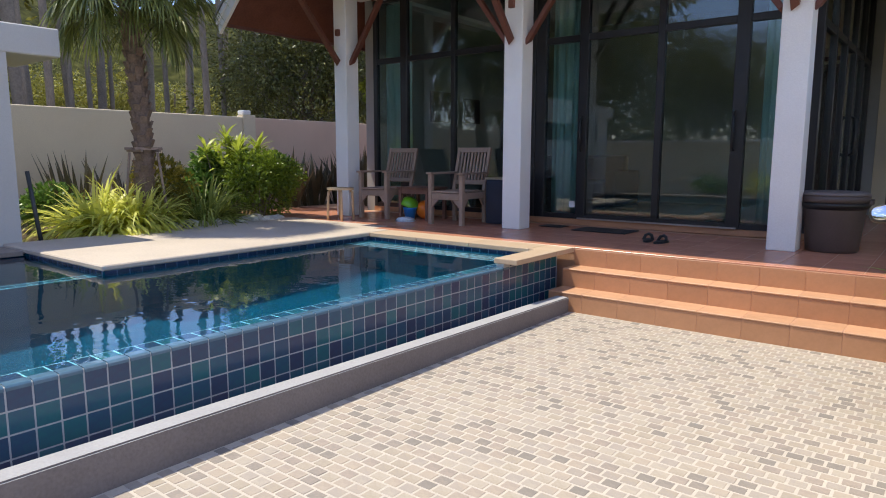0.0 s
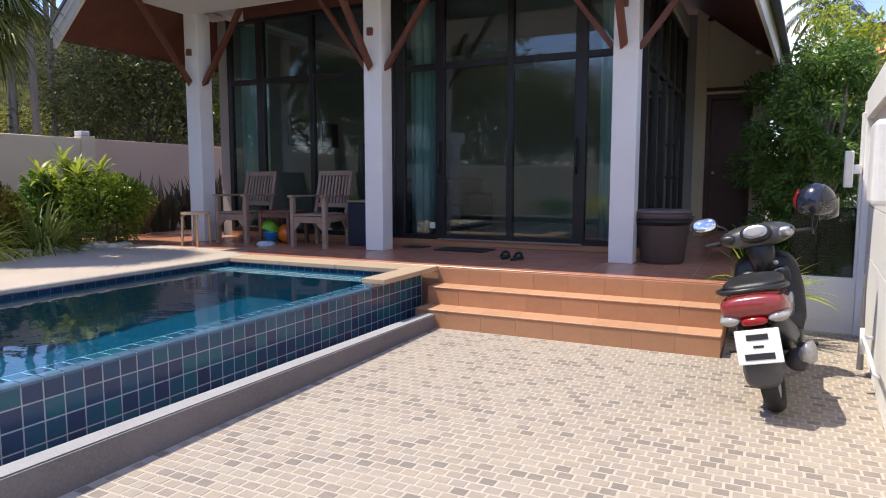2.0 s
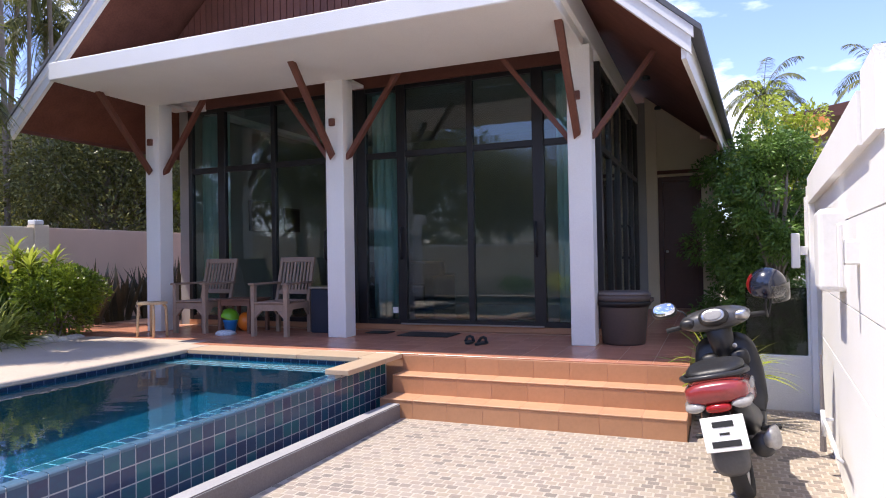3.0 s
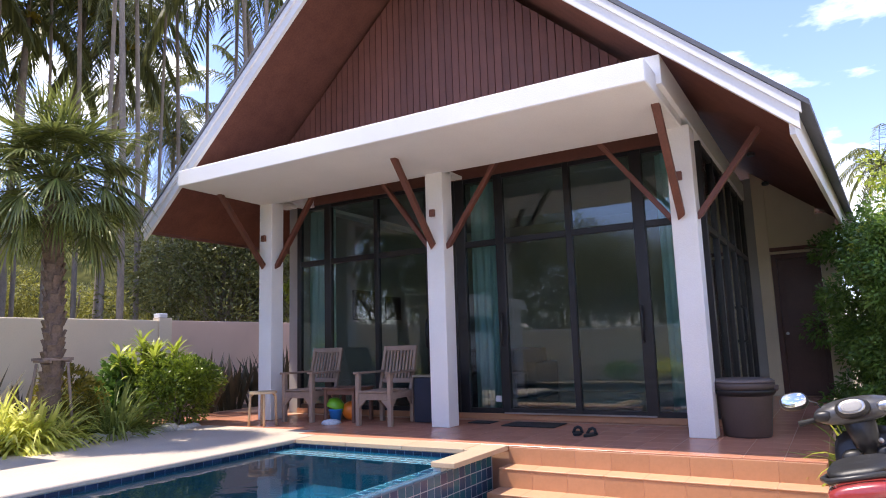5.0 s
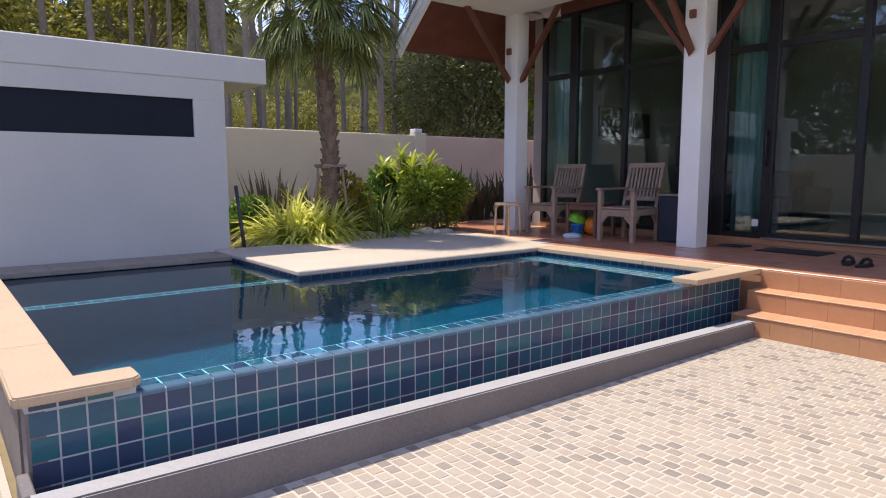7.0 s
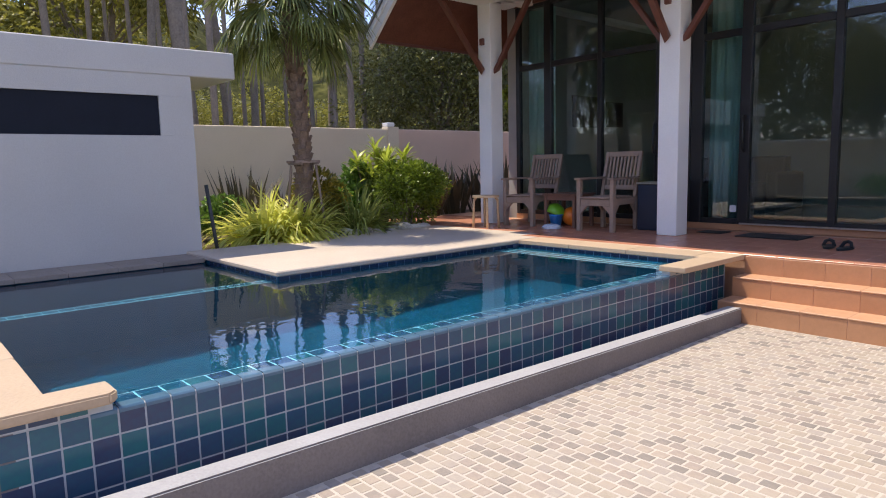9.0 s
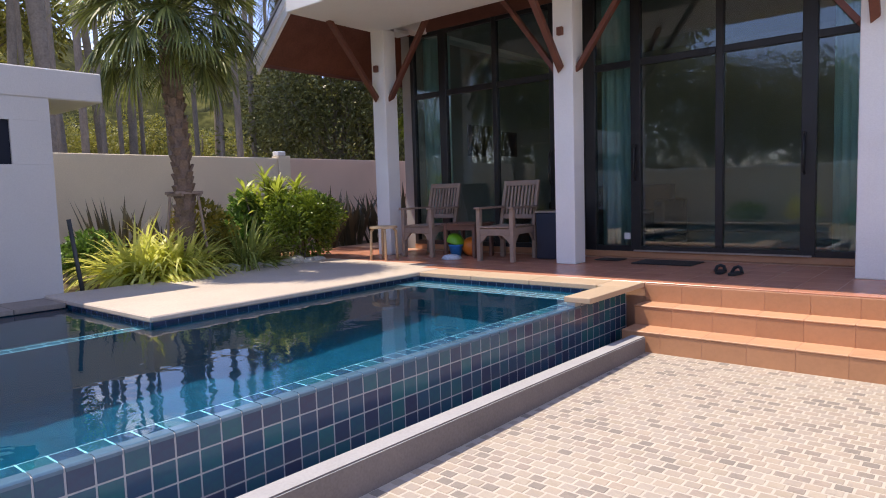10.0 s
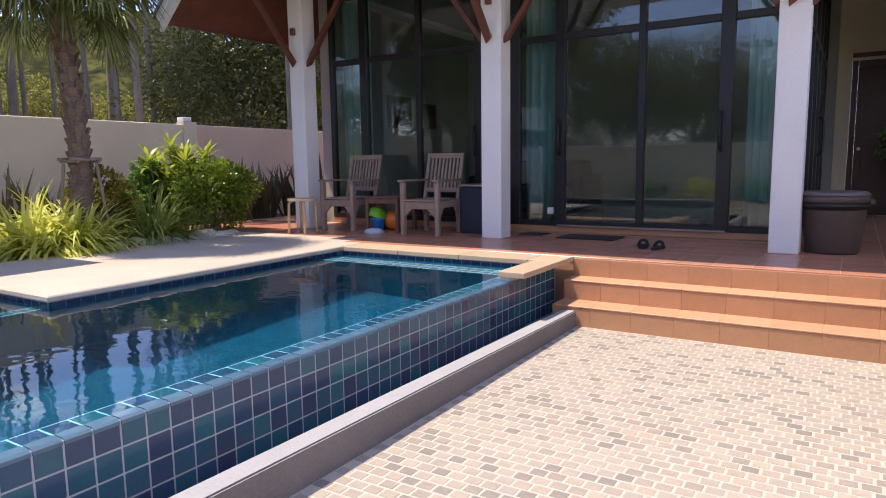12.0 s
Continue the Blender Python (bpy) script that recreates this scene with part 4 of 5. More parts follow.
part("steering_stem", tube([(0, .88, .95), (0, .93, .80), (0, .97, .68)], [.095, .085, .10], 14), DARKP, sc, smooth=True)
for s in (-1, 1):
    part("grip", tube([(s * .18, .86, .985), (s * .34, .80, .98)], .018, 10), RUBBER, sc, smooth=True)
    part("lever", tube([(s * .19, .90, .985), (s * .33, .86, .975)], .006, 6), STEEL, sc)
    part("footrest", box(s * .20 - .06, s * .20 + .06, .34, .38, .29, .315, .006), RUBBER, sc)
mi = part("mirror", tube([(-.17, .86, 1.02), (-.20, .85, 1.09), (-.27, .84, 1.125)], .006, 6), DARKP, sc, smooth=True)
for nm, prof, mt in (("mirror_head", [(0, 0, 0, .068, .042), (0, .025, 0, .073, .046), (0, .055, 0, .038, .022)], DARKP), ("mirror_glass", [(0, -.004, 0, .060, .036), (0, -.001, 0, .063, .038)], MIRROR)):
    mb = loft(prof)
    mb.transform(pose(-.325, .82, 1.135, -24, 0, 12) @ Matrix.Diagonal((1.25, 1.2, 1.35, 1)))
    part(nm, mb, mt, mi, "bluish mirror glass" if mt is MIRROR else "", smooth=True)
part("side_stand", tube([(-.10, .42, .28), (-.20, .46, .03), (-.24, .44, .012)], .011, 6), STEEL, sc)
for sx in (-1, 1):
    part("inner_pocket", loft([(sx * .10, .775, .70, .055, .05), (sx * .10, .80, .705, .065, .06), (sx * .10, .86, .71, .06, .055)]), BLACK, sc, smooth=True)
    part("brake_cable", tube([(sx * .20, .88, .99), (sx * .16, .80, 1.03), (sx * .08, .84, .95), (sx * .03, .93, .86)], .005, 6), BLACK, sc, smooth=True)
part("lock_badge", lathe([(0.006, 0), (0.016, .002), (0.016, .006), (0.006, .008)], 14, m=pose(.09, .765, .80, 90)), STEEL, sc, "round steel ignition lock")
part("license_bracket", box(-.05, .05, -.285, -.24, .50, .56, .006), DARKP, sc)
SCOOT = Matrix.Translation((0.635, 4.48, 0)) @ pose(0, 0, 0, 0, 0, -4) @ pose(0, 0, 0, 0, -13, 0)
sc.matrix_basis = SCOOT

hm = empty("helmet", "dark open-face helmet with red stripes hung on the scooter", "helmet")
hp = [(0.135 * math.sin(a) * (0.98 + .05 * math.cos(a)), -0.128 * math.cos(a)) for a in [math.pi * (0.30 + 0.70 * k / 12) for k in range(13)]]
hp[-1] = (0.004, .128)
part("shell", lathe(hp, 24), material("helmet_shell", (0.012, 0.016, 0.032), 0.22, var=0.2, bump=0, coat=0.8), hm, "glossy navy shell", smooth=True)
for k, a in enumerate((18, 34, 50)):
    part("stripe", tube([(.138 * math.sin(t) * math.cos(radians(175 + a)), .138 * math.sin(t) * math.sin(radians(175 + a)), -.128 * math.cos(t)) for t in [math.pi * (0.36 + 0.06 * q) for q in range(7)]], [.003, .006, .008, .008, .007, .006, .003], 6), LENS_R, hm, "red stripe", smooth=True)
vb = bmesh.new()
vr = []
for z in (-.10, -.04, .03):
    vr.append([vb.verts.new((.150 * math.cos(a), .150 * math.sin(a), z)) for a in [radians(-55 + 11 * k) for k in range(11)]])
for r0, r1 in zip(vr, vr[1:]):
    for k in range(10):
        vb.faces.new((r0[k], r0[k + 1], r1[k + 1], r1[k]))
bmesh.ops.solidify(vb, geom=vb.faces[:], thickness=0.003)
part("visor", vb, glassy("smoke_visor", (0.70, 0.68, 0.63), ior=2.3, rough=0.4), hm, "scratched clear visor", smooth=True)
part("strap", tube([(.03, -.10, -.06), (.02, -.09, -.16), (0, -.02, -.24), (-.02, .08, -.16), (-.03, .10, -.06)], .008, 6), BLACK, hm, smooth=True)
hm.matrix_basis = SCOOT @ pose(.395, .84, 1.165, 8, 16, -25) @ Matrix.Diagonal((.93, .93, .95, 1))


# ---- plants ----
def blades(items, segs=3, fold=0.25):
    """Mesh data of leaf blades. items: base, direction, length, width, droop, turn about its own axis. Each blade is an island."""
    vs, fs = [], []
    for base, d, ln, wd, droop, spin in items:
        d = Vector(d).normalized()
        side = d.cross(Vector((0, 0, 1)))
        side = side.normalized() if side.length > 1e-3 else Vector((1, 0, 0))
        side = Matrix.Rotation(spin, 3, d) @ side
        p, cur = Vector(base), d.copy()
        start = len(vs)
        for k in range(segs + 1):
            u = k / segs
            w = wd * (0.35 + 1.3 * u if u < 0.5 else max(0.0, 2.0 * (1 - u)) ** 0.8) * 0.5
            if k < segs:
                nrm = side.cross(cur)
                vs += [tuple(p - side * w + nrm * w * fold), tuple(p + side * w + nrm * w * fold)]
            else:
                vs.append(tuple(p))
            p = p + cur * (ln / segs)
            cur = (cur + Vector((0, 0, -droop / segs))).normalized()
        for k in range(segs - 1):
            a = start + 2 * k
            fs.append((a, a + 1, a + 3, a + 2))
        a = start + 2 * (segs - 1)
        fs.append((a, a + 1, a + 2))
    return vs, fs


def leaf_mesh(name, items, mat, segs=3, fold=0.25):
    me = bpy.data.meshes.new(name)
    vs, fs = blades(items, segs, fold)
    me.from_pydata(vs, [], fs)
    me.materials.append(mat)
    return me


R = random.Random(7)


def dir_of(az, el):
    return Vector((math.cos(az) * math.cos(el), math.sin(az) * math.cos(el), math.sin(el)))


L_YEL = leafy("variegated_blade", (0.50, 0.53, 0.07), (0.97, 0.94, 0.32), 0.4, 0.5)
L_GRN = leafy("green_blade", (0.11, 0.16, 0.03), (0.52, 0.56, 0.15), 0.4, 0.5)
L_BUSH = leafy("bush_leaf", (0.053, 0.128, 0.018), (0.180, 0.390, 0.045), 0.3, 0.3)
L_ROUND = leafy("round_shrub_leaf", (0.045, 0.085, 0.011), (0.33, 0.42, 0.05), 0.35, 0.4)
L_VINE = leafy("screen_tree_leaf", (0.045, 0.10, 0.018), (0.20, 0.33, 0.06), 0.4, 0.35)
L_LIME = leafy("lime_leaf", (0.19, 0.25, 0.025), (0.60, 0.66, 0.10), 0.35, 0.45)
L_SNAKE = leafy("sword_leaf", (0.050, 0.042, 0.022), (0.17, 0.135, 0.07), 0.45, 0.2)
L_CROT = leafy("croton_leaf", (0.10, 0.12, 0.018), (0.46, 0.34, 0.05), 0.35, 0.3)
L_PALM = leafy("fan_leaf", (0.055, 0.075, 0.020), (0.29, 0.32, 0.085), 0.45, 0.32)
L_COCO = leafy("coconut_leaf", (0.05, 0.062, 0.02), (0.22, 0.235, 0.075), 0.5, 0.3)
L_TREE = leafy("tree_leaf", (0.045, 0.052, 0.012), (0.30, 0.29, 0.085), 0.38, 0.3)
L_WOOD = leafy("light_tree_leaf", (0.075, 0.082, 0.014), (0.46, 0.43, 0.09), 0.6, 0.35)
BARK = material("palm_bark", (0.20, 0.135, 0.095), 0.9, var=0.4, scale=9, fine=45, bump=0.9)
BARK_G = material("grey_bark", (0.25, 0.205, 0.16), 0.9, var=0.3, scale=5, fine=30, bump=0.6)


def tuft(n, spread, ln, wd, droop, el0=35, el1=85):
    out = []
    for _ in range(n):
        az = R.uniform(0, 2 * math.pi)
        r = spread * math.sqrt(R.random())
        out.append(((r * math.cos(az), r * math.sin(az), 0), dir_of(az + R.uniform(-.5, .5), radians(R.uniform(el0, el1))), ln * R.uniform(.6, 1.1), wd * R.uniform(.7, 1.2), droop * R.uniform(.5, 1.3), R.uniform(-.4, .4)))
    return out


def clump(name, loc, items, mat, label, cat, group="", segs=5, core=None):
    ob = empty(name, label, cat, group, at=loc)
    part("foliage", leaf_mesh("foliage", items, mat, segs), None, ob)
    if core:
        part("stem", core[0], core[1], ob)
    return ob


for loc, n, s, ln in (((-7.46, 3.90, .46), 300, .27, .86), ((-7.34, 4.30, .46), 290, .25, .84), ((-7.24, 4.05, .46), 240, .22, .72), ((-7.44, 4.52, .46), 110, .15, .70)):
    clump("ornamental_grass", loc, tuft(int(n * 1.15), s, ln, .042, 2.3, 26, 80), L_YEL, "yellow-green variegated ornamental grass spilling over the deck", "plant", "variegated grasses", 6)
for loc, n, s, ln in (((-7.32, 5.18, .46), 230, .17, .88), ((-7.60, 5.50, .46), 140, .17, .84)):
    clump("ornamental_grass", loc, tuft(n, s, ln, .028, 2.1, 28, 80), L_GRN, "green strap-leaved grass clump in the bed", "plant", "green grasses", 6)


def bush(name, loc, rx, rz, n, lsize, mat, label, seed, lobes=7):
    """A shrub: twigs, and small leaves gathered in lobes with an uneven outline."""
    rr = random.Random(seed)
    ob = empty(name, label, "shrub", at=loc)
    cs = [(Vector((0, 0, rz)), 0.72)]
    for _ in range(lobes):
        a, e = rr.uniform(0, 6.28), rr.uniform(-.8, 1.2)
        cs.append((Vector((rx * .55 * math.cos(a) * math.cos(e), rx * .55 * math.sin(a) * math.cos(e), rz + rz * .55 * math.sin(e))), rr.uniform(.38, .6)))
    items = []
    for _ in range(n):
        c, q = rr.choice(cs)
        v = Vector((rr.gauss(0, 1), rr.gauss(0, 1), rr.gauss(0, 1))).normalized()
        k = q * rr.uniform(.72, 1.06)
        p = c + Vector((v.x * rx * k, v.y * rx * k, v.z * rz * k))
        if p.z < 0.02:
            continue
        d = (v + Vector((rr.uniform(-.8, .8), rr.uniform(-.8, .8), rr.uniform(-.3, .7)))).normalized()
        items.append((p, d, lsize * rr.uniform(.7, 1.3), lsize * .5 * rr.uniform(.8, 1.2), .5, rr.uniform(-1.5, 1.5)))
    part("foliage", leaf_mesh("foliage", items, mat, 2, 0.3), None, ob)
    tw = bmesh.new()
    for _ in range(9):
        a = rr.uniform(0, 6.28)
        tube([(0.03 * math.cos(a), 0.03 * math.sin(a), -.05), (rx * .2 * math.cos(a), rx * .2 * math.sin(a), rz * .6), (rx * .6 * math.cos(a), rx * .6 * math.sin(a), rz * 1.3)], [.014, .01, .004], 5, tw)
    part("twigs", tw, BARK_G, ob)
    return ob


bush("shrub", (-7.50, 6.18, .46), .62, .50, 11000, .056, L_ROUND, "dense rounded green shrub beside the deck", 3, 11)
bush("croton", (-7.75, 4.80, .46), .48, .46, 1900, .08, L_CROT, "low reddish-green croton at the palm's foot", 4)
bush("shrub", (-8.3, 5.5, .46), .45, .32, 1600, .07, L_BUSH, "low dark green shrub in the bed", 5)
bush("shrub", (-8.5, 3.9, .46), .45, .30, 1900, .075, L_VINE, "low dark green shrub behind the yellow grass", 6)
bush("shrub", (-8.15, 5.72, .46), .36, .50, 1500, .10, L_VINE, "dark green shrub beside the lime clump", 8)

# broad lime-leaved clump behind the round shrub
items, canes = [], bmesh.new()
for _ in range(20):
    a, r = R.uniform(0, 6.28), R.uniform(0.02, .44)
    c = Vector((r * math.cos(a) * .8, r * math.sin(a) * 1.1, R.uniform(.92, 1.30) - .5 * r))
    tube([(c.x * .4, c.y * .4, -.05), (c.x * .8, c.y * .8, c.z * .6), c], [.014, .011, .008], 6, canes)
    for k in range(20):
        u = k / 20
        items.append((c + Vector((0, 0, -.16 * u)), dir_of(k * 2.4 + a, radians(72 - 75 * u + R.uniform(-8, 8))), R.uniform(.24, .34), .052, 1.1, R.uniform(-.3, .3)))
clump("cordyline", (-7.95, 6.10, .46), items, L_LIME, "tall lime-green broad-leaved clump behind the round shrub", "plant", segs=5, core=(canes, BARK_G))

for k, (x, y, n) in enumerate(((-9.2, 4.35, 26), (-9.1, 4.9, 22), (-8.6, 4.2, 20), (-8.9, 5.6, 16), (-8.9, 7.1, 20), (-8.7, 7.7, 26), (-8.8, 8.3, 26), (-8.7, 8.9, 22), (-9.0, 9.6, 22), (-7.9, 8.7, 18))):
    clump("snake_plant", (x, y, .44), tuft(n if k < 4 else int(n * 1.6), .24, .95 if k < 4 else 1.05, .085, .22, 58, 88), L_SNAKE, "dark upright sword-leaved snake plant against the wall", "plant", "snake plants", 4)

# rocks along the bed's edge
ROCK = material("pale_rock", (0.58, 0.54, 0.47), 0.9, var=0.25, scale=7, fine=40, bump=0.8)
for i in range(14):
    rb = bmesh.new()
    bmesh.ops.create_icosphere(rb, subdivisions=2, radius=R.uniform(.07, .17))
    for v in rb.verts:
        v.co *= 1 + .28 * noise.noise(v.co * 7 + Vector((i * 9, 0, 0)))
        v.co.z *= .6
    rk = thing("rock", rb, ROCK, "pale rounded rock edging the planting bed", "rock", "edging rocks", smooth=True)
    rk.matrix_basis = pose(-7.13 + R.uniform(-.12, .04), 4.62 + i * .125, .50, 0, 0, R.uniform(0, 360))
POLE = material("dark_grey_pole", (0.06, 0.065, 0.07), 0.6, var=0.2, bump=0.1)
thing("pole", tube([(-7.07, 3.12, .42), (-7.14, 3.06, 1.22)], .022, 8), POLE, "dark grey pole leaning beside the cabin", "pole", smooth=True)


def fan_palm(loc, label, height, seed, nf=66, fr=0.66):
    """A fan palm: rough tapered trunk with old leaf bases, and fans on stalks."""
    rr = random.Random(seed)
    ob = empty("fan_palm", label, "palm tree", at=loc)
    tb_ = bmesh.new()
    pts = [(0.10 * math.sin(k * .35), 0.03 * k / 12, height * k / 14) for k in range(15)]
    tube(pts, [.110 - .024 * min(k, 8) / 8 + .010 * (k % 2) for k in range(15)], 14, tb_)
    for k in range(110):
        z = height * (k + 2) / 114
        a = k * 2.4
        cx, cy = 0.10 * math.sin(z / height * 14 * .35), 0.03 * z / height * 14 / 12
        v = Vector((math.cos(a), math.sin(a), 0))
        box(-.045, .045, -.012, .018, 0, .10, .004, tb_, Matrix.Translation((cx + v.x * .078, cy + v.y * .078, z)) @ pose(0, 0, 0, 0, 0, math.degrees(a) - 90) @ pose(0, 0, 0, -22, 0, 0))
    part("trunk", tb_, BARK, ob, "rough brown trunk with old leaf bases")
    top = Vector(pts[-1])
    items, stalks = [], bmesh.new()
    for i in range(nf):
        az = i * 2.39996 + rr.uniform(-.2, .2)
        u = i / nf
        el = radians(78 - 118 * u + rr.uniform(-11, 11))
        sl = rr.uniform(.50, .84)
        d = dir_of(az, el)
        hub = top + d * sl + Vector((0, 0, -.12 * u))
        tube([top + Vector((0, 0, -.25 * u)), top + d * sl * .5 + Vector((0, 0, .02)), hub], [.018, .012, .008], 5, stalks)
        fd = (d + Vector((0, 0, -.35 - .5 * u))).normalized()
        sd = fd.cross(Vector((0, 0, 1))).normalized()
        up = sd.cross(fd)
        nl = 42
        for k in range(nl):
            a = radians(-118 + 236 * k / (nl - 1))
            dd = (fd * math.cos(a) + sd * math.sin(a) + up * rr.uniform(-.08, .10)).normalized()
            items.append((hub, dd, fr * rr.uniform(.8, 1.08) * (1 - .18 * abs(a) / 2), .025, .55 + .6 * u, rr.uniform(-.5, .5)))
    part("crown", leaf_mesh("crown", items, L_PALM, 4, .3), None, ob, "spiky green fan leaves")
    part("stalk_fan", stalks, L_PALM, ob)
    return ob


fp = fan_palm((-7.50, 4.44, .40), "garden fan palm with a rough brown trunk and collar", 3.18, 11)
collar = empty("support_collar", "wooden support collar tied round the palm trunk", "plant support", at=(-7.405, 4.455, 1.44))
for a in (0, 90, 180, 270):
    part("batten", box(-.175, .175, .100, .128, -.015 + (.022 if a % 180 else 0), .02 + (.022 if a % 180 else 0), .004, m=pose(0, 0, 0, 0, 0, a)), TEAK, collar)
for a in (30, 150, 270):
    part("prop", tube([(.18 * math.cos(radians(a)), .18 * math.sin(radians(a)), -.02), (.30 * math.cos(radians(a)), .30 * math.sin(radians(a)), -1.0)], .016, 7), TEAK, collar)

# pot plant beside the steps
pot = empty("potted_plant", "arching green strap-leaved plant in a dark pot", "plant", at=(0.52, 6.35, -.03))
part("pot", lathe([(0.13, 0), (0.17, .28), (0.185, .29), (0.185, .33), (0.16, .33)], 20), NAVY, pot, smooth=True)
part("foliage", leaf_mesh("foliage", [((b[0], b[1], .34), d, l, w, dr, s) for b, d, l, w, dr, s in tuft(120, .09, .62, .03, 1.6, 30, 85)], L_LIME, 6), None, pot)


def leafy_tree(name, loc, h, r, n, lsize, mat, label, seed, lobes=14, low=0.25, trunk=0.14, cat="tree"):
    """Tapered trunk, limbs, and a crown of many small leaves in uneven lobes with gaps."""
    rr = random.Random(seed)
    ob = empty(name, label, cat, at=loc)
    tr = bmesh.new()
    tube([(0, 0, -.2), (rr.uniform(-.1, .1), rr.uniform(-.1, .1), h * .4), (rr.uniform(-.2, .2), rr.uniform(-.2, .2), h * .85)], [trunk, trunk * .75, trunk * .2], 9, tr)
    items = []
    for _ in range(lobes):
        a, z = rr.uniform(0, 6.28), h * rr.uniform(low, .95)
        q = r * (1.0 - .45 * abs(z / h - .55)) * math.sqrt(rr.random())
        c = Vector((q * math.cos(a), q * math.sin(a), z))
        s = r * rr.uniform(.28, .5)
        tube([(0, 0, z * .6), c * .55 + Vector((0, 0, z * .3)), c], [trunk * .35, trunk * .2, trunk * .06], 6, tr)
        for _k in range(n // lobes):
            v = Vector((rr.gauss(0, 1), rr.gauss(0, 1), rr.gauss(0, 1))).normalized()
            p = c + Vector((v.x, v.y, v.z * .8)) * s * rr.uniform(.55, 1.08)
            if p.z < 0.05:
                continue
            items.append((p, v + Vector((rr.uniform(-.9, .9), rr.uniform(-.9, .9), rr.uniform(-.7, .4))), lsize * rr.uniform(.7, 1.3), lsize * .45, .6, rr.uniform(-1.5, 1.5)))
    part("trunk", tr, BARK_G, ob)
    part("crown", leaf_mesh("crown", items, mat, 2, .3), None, ob)
    return ob


# climbing tree by the porch
leafy_tree("tree", (0.84, 8.75, 0), 2.95, .55, 26000, .055, L_VINE, "dense leafy green tree screening the porch", 21, 60, .05, .05)
leafy_tree("tree", (1.22, 9.1, 0), 3.45, .55, 6000, .06, L_LIME, "sunlit yellow-green young tree by the porch", 22, 24, .55, .04)
leafy_tree("tree", (1.02, 7.75, 0), 2.75, .42, 22000, .052, L_VINE, "dense leafy green tree behind the low white wall", 23, 60, .05, .05)


leafy_tree("tree", (0.98, 11.5, 0), 3.2, .72, 14000, .075, L_VINE, "leafy green tree at the back of the side yard", 24, 30, .05, .06)
leafy_tree("shrub", (-7.24, 8.32, H), 2.35, .17, 1900, .07, L_LIME, "slender sunlit climbing shrub beside the house corner", 25, 14, .55, .016, "shrub")

# ---- woods beyond the garden wall ----
def coconut_palm(label, h, seed, nf=14, fl=3.4):
    rr = random.Random(seed)
    ob = empty("coconut_palm", label, "palm tree", "coconut palms beyond the wall")
    bx, by = rr.uniform(-.9, .9), rr.uniform(-.9, .9)
    pts = [(bx * (k / 10) ** 2, by * (k / 10) ** 2, h * k / 10) for k in range(11)]
    tr = bmesh.new()
    tube(pts, [.14 - .05 * k / 10 for k in range(11)], 10, tr)
    part("trunk", tr, BARK_G, ob, smooth=True)
    top = Vector(pts[-1])
    items = []
    ribs = bmesh.new()
    for i in range(nf):
        az = i * 2.39996
        el = radians(72 - 105 * i / nf + rr.uniform(-8, 8))
        d = dir_of(az, el)
        p, cur = top.copy(), d.copy()
        rib = [p.copy()]
        n = 22
        ln = fl * rr.uniform(.85, 1.1)
        for k in range(n):
            p = p + cur * (ln / n)
            cur = (cur + Vector((0, 0, -.085))).normalized()
            rib.append(p.copy())
            if k > 1:
                sd = cur.cross(Vector((0, 0, 1)))
                sd = sd.normalized() if sd.length > .01 else Vector((1, 0, 0))
                w = .80 * math.sin(math.pi * (k + 2) / (n + 4)) ** .6
                for s in (-1, 1):
                    for q in (0, .5):
                        items.append((p - cur * (q * ln / n), sd * s + cur * .55 + Vector((0, 0, rr.uniform(-.5, .0))), w * rr.uniform(.8, 1.1), .075, .9, rr.uniform(-.4, .4)))
        tube(rib[::3] + [rib[-1]], [.035] + [.02] * (len(rib[::3]) - 1) + [.006], 5, ribs)
    part("crown", leaf_mesh("crown", items, L_COCO, 3, .2), None, ob, "feathery drooping palm fronds")
    part("rib_fan", ribs, L_COCO, ob)
    nuts = bmesh.new()
    for k in range(8):
        bmesh.ops.create_icosphere(nuts, subdivisions=1, radius=.12, matrix=Matrix.Translation(top + dir_of(k * .8, -.5) * .3))
    part("coconuts", nuts, L_CROT, ob)
    return ob


def polar(bearing, dist):
    return 0.4 - dist * math.sin(radians(bearing)), 0.2 + dist * math.cos(radians(bearing))


kinds = [coconut_palm("tall slender coconut palm with a grey trunk", 10.0, s, q) for s, q in ((1, 13), (2, 14), (3, 24))]
SPOTS = ((64.8, 17, 9.6), (58.6, 18, 9.9), (53.4, 31, 11.2), (49.6, 40, 12.5), (56, 38, 14.8), (46.5, 38, 13.5), (69.7, 14.5, 11.5), (66.8, 24.5, 13), (61.5, 27, 15),
         (72.5, 22, 13), (75.5, 28, 13), (79, 22, 11.5), (48, 42, 17), (82, 24, 13), (-4.5, 66, 15.8), (-12.5, 60, 14.4), (45.4, 21.5, 15))
for k, (bg, dist, z) in enumerate(SPOTS):
    if dist < 21:
        dist, z = dist * 1.4, z * 1.36
    x, y = polar(bg, dist)
    ob = kinds[k] if k < 3 else copy_thing(kinds[k % 3], Matrix())
    ob.matrix_basis = pose(x, y, -.05, 0, 0, k * 77)
    sc_ = z / 10.0
    cr = min(sc_, 1.25) if bg < 0 else sc_ * (1.15 if k == 6 else .8)
    ob.scale = (cr, cr, sc_)

